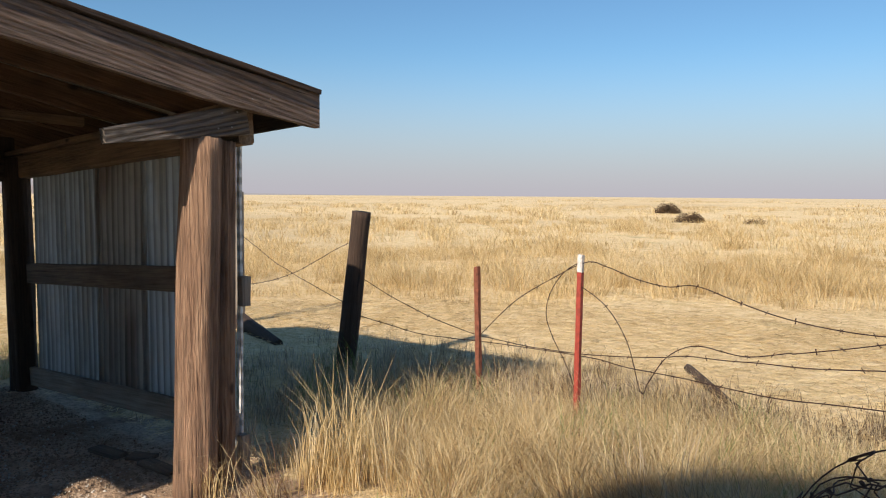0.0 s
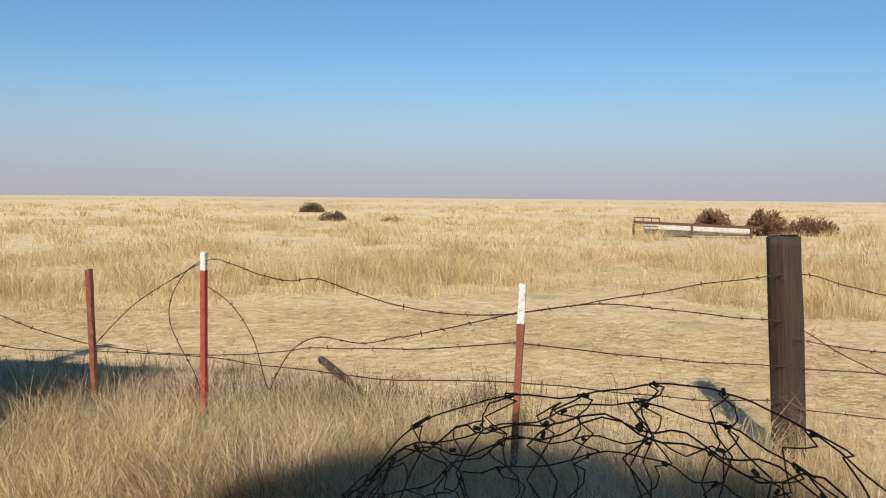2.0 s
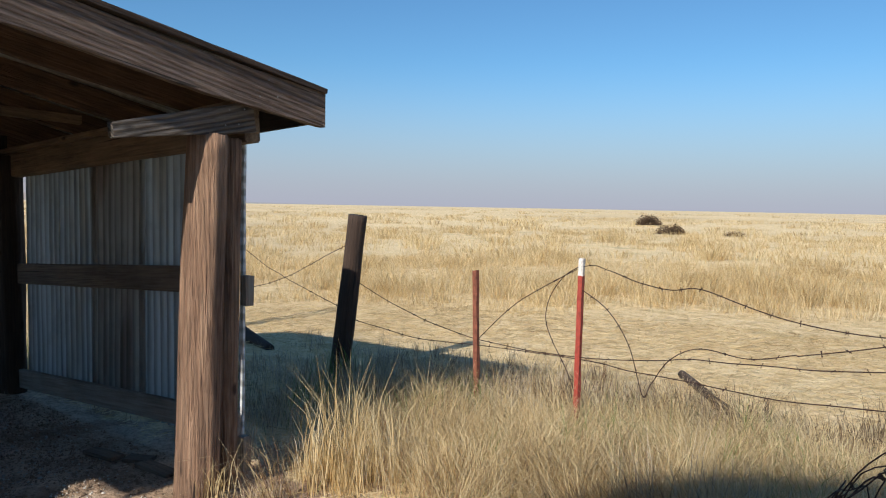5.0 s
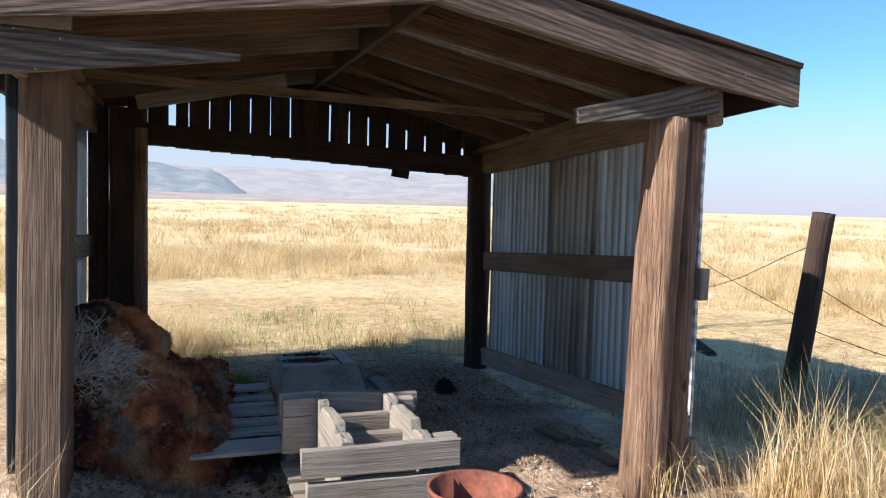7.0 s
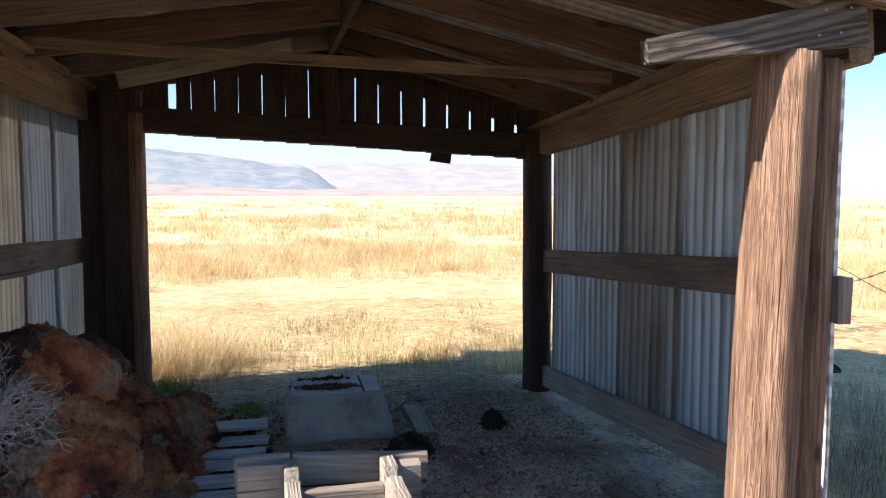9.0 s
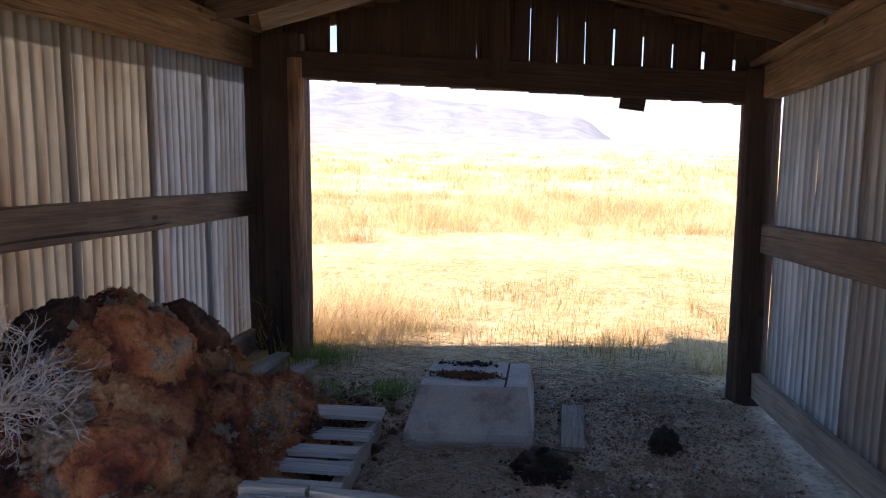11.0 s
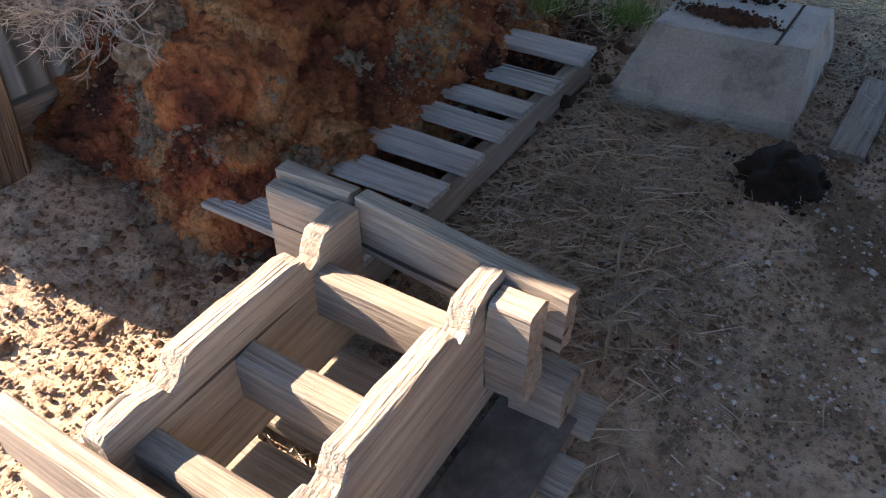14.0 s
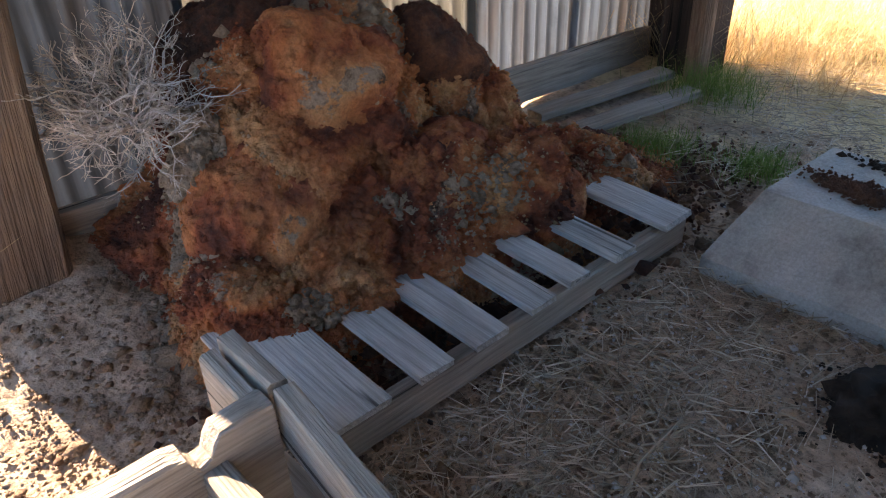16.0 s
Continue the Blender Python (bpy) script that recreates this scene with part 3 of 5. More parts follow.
def sheet(x0, x1, y, z0a, z1a, material, parent, outward, seed):
    """An upright corrugated sheet from x0 to x1, its middle plane at y."""
    n = max(8, int(abs(x1 - x0) / 0.0085))
    rows = 6
    rnd = random.Random(seed)
    ph, ln = 0.0, rnd.uniform(-0.01, 0.01)
    bm = bmesh.new()
    grid = []
    L = x1 - x0
    for j in range(rows + 1):
        g = j / rows
        row = []
        for i in range(n + 1):
            f = i / n
            x = -L / 2 + L * f
            yy = 0.0085 * math.sin(2 * math.pi * x / 0.067 + ph) + 0.006 * noise.noise((x * 3, g * 3, seed)) + ln * g
            z = (z0a + (z1a - z0a) * g) + (rnd.uniform(-0.002, 0.002) if j in (0, rows) else 0)
            row.append(bm.verts.new((x, yy, z)))
        grid.append(row)
    for a, b in zip(grid, grid[1:]):
        for i in range(n):
            bm.faces.new((a[i], a[i + 1], b[i + 1], b[i]))
    bmesh.ops.solidify(bm, geom=bm.faces[:], thickness=0.0012)
    ob = part("corrugated_sheet", bm, material, parent)
    ob.location = ((x0 + x1) / 2, y, 0)
    return ob


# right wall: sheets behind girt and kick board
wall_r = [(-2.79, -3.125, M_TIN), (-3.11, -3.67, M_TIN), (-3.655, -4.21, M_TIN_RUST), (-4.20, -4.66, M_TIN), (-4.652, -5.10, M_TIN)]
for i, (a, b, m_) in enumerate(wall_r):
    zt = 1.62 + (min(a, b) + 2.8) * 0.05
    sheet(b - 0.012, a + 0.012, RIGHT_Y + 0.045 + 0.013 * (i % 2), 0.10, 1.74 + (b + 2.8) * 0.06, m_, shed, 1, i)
beam("girt", (-2.78, RIGHT_Y, 0.945), (-5.13, RIGHT_Y, 0.812), 0.135, 0.042, M_WOOD_BROWN, shed, seed=1)
beam("kick_board", (-2.72, RIGHT_Y, 0.245), (-5.12, RIGHT_Y, 0.098), 0.125, 0.04, M_WOOD_GREY, shed, seed=2)
beam("wall_plate", (-2.60, RIGHT_Y - 0.01, 1.679), (-5.35, RIGHT_Y - 0.01, 1.525), 0.155, 0.085, M_WOOD_PLATE, shed, seed=3)
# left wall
wall_l = [(-3.01, -3.58, M_TIN_SHADE), (-3.57, -4.07, M_TIN_WARM), (-4.06, -4.675, M_TIN_WARM), (-4.665, -5.26, M_TIN_DIM), (-5.255, -5.86, M_TIN_DIM)]
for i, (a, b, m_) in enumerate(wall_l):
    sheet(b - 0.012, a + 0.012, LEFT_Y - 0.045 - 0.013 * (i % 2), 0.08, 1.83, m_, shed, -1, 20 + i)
beam("girt", (-3.12, LEFT_Y, 0.975), (-5.78, LEFT_Y, 0.878), 0.145, 0.042, M_WOOD_BROWN, shed, seed=5)
beam("kick_board", (-3.1, LEFT_Y, 0.165), (-5.78, LEFT_Y, 0.045), 0.15, 0.04, M_WOOD_GREY, shed, seed=6)
beam("wall_plate", (-2.62, LEFT_Y + 0.02, 1.735), (-5.78, LEFT_Y + 0.02, 1.757), 0.19, 0.05, M_WOOD_PLATE, shed, seed=7)
beam("plate_cap", (-2.62, LEFT_Y + 0.035, 1.848), (-5.78, LEFT_Y + 0.035, 1.864), 0.034, 0.10, M_WOOD_PLATE, shed, seed=8)
beam("plate_cap", (-2.60, RIGHT_Y - 0.03, 1.774), (-5.30, RIGHT_Y - 0.03, 1.62), 0.034, 0.12, M_WOOD_PLATE, shed, seed=9)
# not a known board: added to block sun leaking in over the left plate
beam("eave_filler", (-2.62, LEFT_Y + 0.01, 1.93), (-5.75, LEFT_Y + 0.01, 1.945), 0.13, 0.02, M_WOOD_DARK, shed, seed=25)

# posts
log("corner_post", (-2.63, 2.60, -0.03), (-2.63, 2.665, 1.62), 0.097, 0.086, M_WOOD_POST, shed, "round red-brown split timber post in the sun", 1)
log("corner_post", (-2.645, 2.762, -0.03), (-2.645, 2.792, 1.61), 0.056, 0.05, M_WOOD_POST, shed, "", 2)
beam("corner_post", (-2.935, 0.228, -0.03), (-3.07, 0.228, 1.68), 0.25, 0.165, M_WOOD_NAILED, shed, (1, 0, 0), "squared grey-brown timber post full of nail holes", seed=4)
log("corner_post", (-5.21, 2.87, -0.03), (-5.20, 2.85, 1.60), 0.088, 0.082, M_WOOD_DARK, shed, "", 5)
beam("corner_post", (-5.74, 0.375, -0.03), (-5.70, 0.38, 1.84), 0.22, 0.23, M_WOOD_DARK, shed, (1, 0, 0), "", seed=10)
# added dark filler that hides the bright gap between wall end and back post
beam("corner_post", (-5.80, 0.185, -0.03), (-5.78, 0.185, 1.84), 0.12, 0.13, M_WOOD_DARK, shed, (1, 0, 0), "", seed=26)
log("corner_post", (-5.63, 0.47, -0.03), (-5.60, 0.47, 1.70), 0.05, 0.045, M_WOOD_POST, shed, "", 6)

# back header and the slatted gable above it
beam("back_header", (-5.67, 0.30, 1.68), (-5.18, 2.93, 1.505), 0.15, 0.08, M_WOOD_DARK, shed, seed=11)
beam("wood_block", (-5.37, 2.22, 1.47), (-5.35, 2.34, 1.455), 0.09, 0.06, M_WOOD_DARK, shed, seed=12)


def back_at(y, z, off=0.0):
    return Vector((-5.67 + (y - 0.30) * 0.186 - off, y, z))


def rear_rafter_z(y):
    return 1.80 + (y - 0.3) * 0.14 if y < 1.6 else 1.98 - (y - 1.6) * 0.30


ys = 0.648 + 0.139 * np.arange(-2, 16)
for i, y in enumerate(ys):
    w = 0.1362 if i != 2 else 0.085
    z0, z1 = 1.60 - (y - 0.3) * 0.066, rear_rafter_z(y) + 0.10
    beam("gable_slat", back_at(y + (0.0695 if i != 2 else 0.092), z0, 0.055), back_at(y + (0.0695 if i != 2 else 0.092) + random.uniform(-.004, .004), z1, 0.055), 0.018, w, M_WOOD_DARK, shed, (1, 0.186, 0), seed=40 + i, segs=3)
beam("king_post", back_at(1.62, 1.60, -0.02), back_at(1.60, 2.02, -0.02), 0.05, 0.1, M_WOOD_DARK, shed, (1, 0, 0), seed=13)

# roof: rafters in pairs, tie, ridge board, barge boards, corrugated roof
def eave_z(u, right):
    """Height of the rafters' underside over the wall plate; u runs from 0 in front to 1 behind."""
    return (1.80 - 0.165 * u) if right else (1.80 + 0.04 * u)


def roof_x(u, y):
    return -2.53 - u * (2.85 + (2.9 - y) * 0.165)


RIDGE_Y = 1.58
N_RAFT = 6
for i in range(1, N_RAFT):
    u = i / (N_RAFT - 1)
    rz = 2.0 + 0.02 * math.sin(u * 3)
    er, el = eave_z(u, True), eave_z(u, False)
    sl_r = (er - rz) / (2.88 - RIDGE_Y)
    sl_l = (el - rz) / (RIDGE_Y - 0.16)
    beam("rafter", (roof_x(u, RIDGE_Y), RIDGE_Y, rz + 0.065), (roof_x(u, 3.2), 3.2, er + sl_r * 0.32 + 0.065), 0.13, 0.042, M_WOOD_RAFTER, shed, seed=60 + i)
    beam("rafter", (roof_x(u, RIDGE_Y), RIDGE_Y, rz + 0.065), (roof_x(u, -0.16), -0.16, el + sl_l * 0.32 + 0.065), 0.13, 0.042, M_WOOD_RAFTER if i % 2 else M_WOOD_BROWN, shed, seed=70 + i)
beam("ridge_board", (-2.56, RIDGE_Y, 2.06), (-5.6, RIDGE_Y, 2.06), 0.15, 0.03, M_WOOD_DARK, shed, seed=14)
beam("tie_board", (-4.50, 0.18, 1.895), (-4.22, 2.87, 1.79), 0.055, 0.03, M_WOOD_PLATE, shed, seed=15)
beam("loose_lath", (-5.1, 0.46, 1.82), (-4.9, 1.36, 2.0), 0.09, 0.02, M_WOOD_GREY, shed, seed=17)
# barge boards, sagging a little
barge_pts = [(1.56, 2.045), (2.0, 1.972), (2.45, 1.885), (3.25, 1.778)]


def barge(pts, x, seed, material, name="barge_board", h=0.165, t=0.042):
    bm = bmesh.new()
    rows = []
    rnd = random.Random(seed)
    n = 24
    ysv = np.linspace(pts[0][0], pts[-1][0], n)
    zsv = np.interp(ysv, [p[0] for p in pts], [p[1] for p in pts]) if pts[0][0] < pts[-1][0] else np.interp(-ysv, [-p[0] for p in pts], [p[1] for p in pts])
    mid = Vector((x, float(ysv[n // 2]), float(zsv[n // 2])))
    ang = math.atan2(zsv[-1] - zsv[0], ysv[-1] - ysv[0])
    m, _ = frame_between((x, ysv[0], zsv[0]), (x, ysv[-1], zsv[-1]))
    inv = m.inverted()
    for i in range(n):
        z = zsv[i]
        row = []
        for dx, dz in ((-t / 2, -h / 2), (t / 2, -h / 2), (t / 2, h / 2), (-t / 2, h / 2)):
            row.append(bm.verts.new(inv @ Vector((x + dx, ysv[i], z + dz + rnd.uniform(-0.0025, 0.0025)))))
        rows.append(row)
    for a, b in zip(rows, rows[1:]):
        for k in range(4):
            bm.faces.new((a[k], a[(k + 1) % 4], b[(k + 1) % 4], b[k]))
    bm.faces.new(rows[0])
    bm.faces.new(rows[-1][::-1])
    bmesh.ops.recalc_face_normals(bm, faces=bm.faces)
    ob = part(name, bm, material, shed)
    ob.matrix_local = m
    return ob


barge(barge_pts, -2.53, 1, M_WOOD_BARGE)
barge([(1.56, 2.045), (1.0, 1.965), (0.45, 1.885), (-0.18, 1.80)], -2.53, 2, M_WOOD_BARGE)
beam("cleat", (-2.575, 2.86, 1.712), (-2.575, 2.19, 1.598), 0.14, 0.04, M_WOOD_CLEAT, shed, seed=18, taper=0.45, segs=14)
beam("cleat", (-2.575, 0.12, 1.672), (-2.575, 0.88, 1.712), 0.15, 0.04, M_WOOD_CLEAT, shed, seed=19, taper=0.12, segs=14)
beam("packing_block", (-2.57, 0.14, 1.775), (-2.57, 0.36, 1.775), 0.05, 0.04, M_WOOD_BROWN, shed, seed=20)


def roof_side(right):
    n, rows = 330, 8
    bm_v, faces = [], []
    for j in range(rows + 1):
        g = j / rows
        for i in range(n + 1):
            u = -0.008 + 1.06 * i / n
            y = RIDGE_Y + (3.25 - RIDGE_Y) * g if right else RIDGE_Y - (RIDGE_Y + 0.2) * g
            rz = 2.0 + 0.02 * math.sin(u * 3)
            e = eave_z(min(max(u, 0), 1), right)
            span = (2.88 - RIDGE_Y) if right else (RIDGE_Y - 0.16)
            z = rz + (e - rz) * abs(y - RIDGE_Y) / span + 0.135
            x = roof_x(u, y)
            bm_v.append((x, y, z + 0.008 * math.sin(2 * math.pi * x / 0.067)))
    for j in range(rows):
        for i in range(n):
            a = j * (n + 1) + i
            faces.append((a, a + 1, a + n + 2, a + n + 1))
    ob = raw_mesh("roof_sheet", np.array(bm_v), np.array(faces), M_TIN_RUST, parent=shed)
    md = ob.modifiers.new("thick", "SOLIDIFY")
    md.thickness = 0.003
    return ob


beam("eave_board", (-2.56, 3.245, 1.795), (-5.32, 3.245, 1.63), 0.15, 0.03, M_WOOD_DARK, shed, seed=29)
beam("eave_board", (-2.56, -0.175, 1.80), (-5.80, -0.175, 1.83), 0.13, 0.03, M_WOOD_DARK, shed, seed=30)
roof_side(True)
roof_side(False)
beam("roof_edge_board", (-2.515, 1.58, 2.142), (-2.515, 3.245, 1.872), 0.024, 0.05, M_WOOD_DARK, shed, seed=21)
beam("sheet_edge_strip", (-2.775, 2.955, 0.08), (-2.765, 2.955, 1.62), 0.012, 0.03, M_TIN_EDGE, shed, (0, 1, 0), seed=22)
beam("nailing_block", (-2.70, 2.93, 0.83), (-2.70, 2.93, 0.97), 0.05, 0.05, M_WOOD_GREY, shed, (0, 1, 0), seed=23)
beam("nailing_block", (-2.70, 2.915, 0.02), (-2.70, 2.915, 0.19), 0.05, 0.055, M_WOOD_GREY, shed, (0, 1, 0), seed=24)

# ---------------------------------------------------------------- inside the shed
def slab():
    bm = bmesh.new()
    foot = [(-4.39, 1.29), (-4.44, 1.83), (-5.05, 1.83), (-5.02, 1.30)]
    top = [(-4.60, 1.33), (-4.65, 1.80), (-5.0, 1.80), (-4.98, 1.34)]
    a = [bm.verts.new((x, y, -0.02)) for x, y in foot]
    lo = [bm.verts.new((x, y, 0.05)) for x, y in foot]
    b = [bm.verts.new((x, y, 0.19)) for x, y in top]
    for p, q in ((a, lo), (lo, b)):
        for i in range(4):
            bm.faces.new((p[i], p[(i + 1) % 4], q[(i + 1) % 4], q[i]))
    bm.faces.new(b)
    bm.faces.new(a[::-1])
    bmesh.ops.subdivide_edges(bm, edges=bm.edges[:], cuts=5, use_grid_fill=True)
    for v in bm.verts:
        v.co += Vector((1, 1, 1)) * 0.006 * noise.noise(v.co * 9)
    bmesh.ops.recalc_face_normals(bm, faces=bm.faces)
    ob = part("concrete_block", bm, M_CONCRETE)
    return tagged(ob, "grey chipped concrete block with a sloping face on earth floor", "concrete block")


slab()


def pallet():
    p = thing("wood_pallet", "weathered grey pallet half buried under rotten hay", "pallet", at=(-3.8, 0.8, 0))
    spans = [(-4.455, -4.33), (-4.20, -4.115), (-4.025, -3.95), (-3.89, -3.805), (-3.725, -3.62), (-3.56, -3.465), (-3.39, -3.195)]
    for i, (a, b) in enumerate(spans):
        y1 = 1.20 + random.uniform(-0.012, 0.012)
        x = (a + b) / 2
        beam("deck_board", (x, 0.35 if i < 6 else 0.74, 0.122), (x, y1, 0.126), 0.018, b - a, M_WOOD_WHITE, p, seed=80 + i, segs=4)
    for y in (1.17, 0.80, 0.42):
        beam("stringer", (-4.46, y, 0.062), (-3.20 if y > 1 else -3.34, y, 0.062), 0.095, 0.04, M_WOOD_GREY, p, seed=90 + int(y * 10))
    return p


pallet()


def rack():
    base = thing("pallet_base", "low grey pallet under the wooden rack on bare earth", "pallet", at=(-2.8, 1.45, 0))
    for i, x in enumerate((-3.13, -2.99, -2.86, -2.74, -2.62, -2.49)):
        beam("deck_board", (x, 1.12, 0.075), (x, 1.80 + random.uniform(-0.03, 0.02), 0.075), 0.020, 0.085, M_WOOD_GREY, base, seed=100 + i, segs=6)
    for y in (1.18, 1.45, 1.72):
        beam("stringer", (-3.18, y, 0.03), (-2.45, y, 0.03), 0.06, 0.04, M_WOOD_GREY, base, seed=110 + int(y * 10))
    ply = beam("plywood_offcut", (-3.10, 1.675, 0.095), (-2.5, 1.675, 0.095), 0.012, 0.14, M_PLY, None, seed=118)
    tagged(ply, "dark stained plywood offcut lying on the low pallet", "plywood")
    r = thing("wooden_rack", "bleached rack of notched rails and cross blocks on a pallet", "rack", at=(-2.8, 1.45, 0))
    for k, y in enumerate((1.275, 1.575)):
        bm = bmesh.new()
        dz = -0.006 * k
        prof = [(-3.095, 0.392), (-3.05, 0.394), (-3.005, 0.389), (-2.992, 0.372), (-2.982, 0.349), (-2.962, 0.343), (-2.953, 0.352), (-2.945, 0.376), (-2.92, 0.384), (-2.86, 0.382),
                (-2.80, 0.387), (-2.74, 0.384), (-2.69, 0.386), (-2.680, 0.372), (-2.668, 0.350), (-2.650, 0.344), (-2.643, 0.358), (-2.60, 0.366), (-2.545, 0.363), (-2.535, 0.352), (-2.535, 0.112), (-3.10, 0.112)]
        prof = [(px + 0.012 * k, pz + (dz if pz > 0.2 else 0)) for px, pz in prof]
        mx = Vector((-2.82, y, 0.3))
        rows = []
        for yy in (-0.023, -0.018, 0.0, 0.019, 0.023):
            inset = 0.004 if abs(yy) > 0.02 else 0.0
            rows.append([bm.verts.new((px - mx.x, yy, pz - mx.z - (inset if pz > 0.2 else 0) + random.uniform(-0.0025, 0.0025))) for px, pz in prof])
        bm.faces.new(rows[0])
        bm.faces.new(rows[-1][::-1])
        for a, b in zip(rows, rows[1:]):
            for i in range(len(prof)):
                j = (i + 1) % len(prof)
                bm.faces.new((a[i], a[j], b[j], b[i]))
        bmesh.ops.recalc_face_normals(bm, faces=bm.faces)
        ob = part("notched_rail", bm, M_WOOD_PALE, r)
        ob.matrix_local = Matrix.Translation(r.location).inverted() @ Matrix.Translation(mx)
    for i, (x, z) in enumerate(((-2.985, 0.285), (-2.79, 0.262), (-2.592, 0.262))):
        beam("cross_block", (x, 1.299, z), (x, 1.551, z), 0.095, 0.05, M_WOOD_GREY, r, seed=120 + i)
    beam("end_board", (-3.125, 1.28, 0.338), (-3.095, 1.708, 0.322), 0.125, 0.038, M_WOOD_GREY, r, seed=125)
    beam("end_board", (-3.118, 1.105, 0.325), (-3.122, 1.272, 0.325), 0.155, 0.036, M_WOOD_GREY, r, seed=136)
    beam("end_board", (-3.078, 1.112, 0.27), (-3.078, 1.25, 0.27), 0.235, 0.036, M_WOOD_PALE, r, seed=126)
    beam("end_block", (-3.045, 1.600, 0.322), (-3.045, 1.678, 0.322), 0.105, 0.055, M_WOOD_PALE, r, seed=127)
    beam("end_block", (-3.05, 1.60, 0.218), (-3.05, 1.676, 0.218), 0.1, 0.06, M_WOOD_GREY, r, seed=128)
    beam("end_board", (-2.51, 1.10, 0.295), (-2.51, 1.70, 0.295), 0.105, 0.04, M_WOOD_PALE, r, seed=129)
    beam("end_board", (-2.505, 1.12, 0.175), (-2.505, 1.72, 0.175), 0.10, 0.04, M_WOOD_PALE, r, seed=130)
    beam("end_block", (-2.575, 1.60, 0.30), (-2.575, 1.705, 0.30), 0.09, 0.065, M_WOOD_PALE, r, seed=131)
    for i, (x, y) in enumerate(((-3.10, 1.68), (-2.57, 1.2), (-2.60, 1.66))):
        beam("spacer_block", (x, y - 0.05, 0.14), (x, y + 0.05, 0.14), 0.105, 0.08, M_WOOD_GREY, r, seed=133 + i)
    return r


rack()


def octahedra(name, c, r, material, g):
    """Loose crumbs, each a small uneven octahedron."""
    m = len(c)
    rr = r * g.lognormal(0, 0.5, m)
    base = np.array([(1, 0, 0), (0, 1, 0), (-1, 0, 0), (0, -1, 0), (0, 0, 0.8), (0, 0, -0.8)], float)
    v = base[None] * rr[:, None, None] * g.uniform(0.6, 1.4, (m, 6, 1))
    a = g.uniform(0, 6.28, m)
    x = v[:, :, 0] * np.cos(a)[:, None] - v[:, :, 1] * np.sin(a)[:, None]
    y = v[:, :, 0] * np.sin(a)[:, None] + v[:, :, 1] * np.cos(a)[:, None]
    v = np.stack([x + c[:, :1], y + c[:, 1:2], v[:, :, 2] + c[:, 2:3]], -1)
    f = np.array([(0, 1, 4), (1, 2, 4), (2, 3, 4), (3, 0, 4), (1, 0, 5), (2, 1, 5), (3, 2, 5), (0, 3, 5)])
    f = (np.arange(m)[:, None, None] * 6 + f[None]).reshape(-1, 3)
    return raw_mesh(name, v.reshape(-1, 3), f, material)


def pile_height(x, y):
    def g(cx, cy, sx, sy, h, p=2.0):
        d = math.sqrt(((x - cx) / sx) ** 2 + ((y - cy) / sy) ** 2)
        return h * math.exp(-d ** p)
    h = max(g(-3.78, 0.34, 0.50, 0.36, 0.70, 3.6), g(-4.17, 0.46, 0.28, 0.30, 0.50, 4.5), g(-3.62, 0.55, 0.26, 0.24, 0.55, 3.0), g(-4.0, 0.74, 0.42, 0.28, 0.40, 2.4), g(-3.60, 0.72, 0.26, 0.22, 0.34, 2.6), g(-4.35, 0.7, 0.45, 0.3, 0.24, 2.0), g(-3.44, 0.42, 0.17, 0.24, 0.42, 3.0), g(-4.6, 0.7, 0.4, 0.25, 0.10, 2.0), g(-3.37, 0.62, 0.18, 0.27, 0.29, 3.0))
    return max(0.0, h - 0.03) * min(1.0, max(0.0, (1.13 - y) / 0.22))


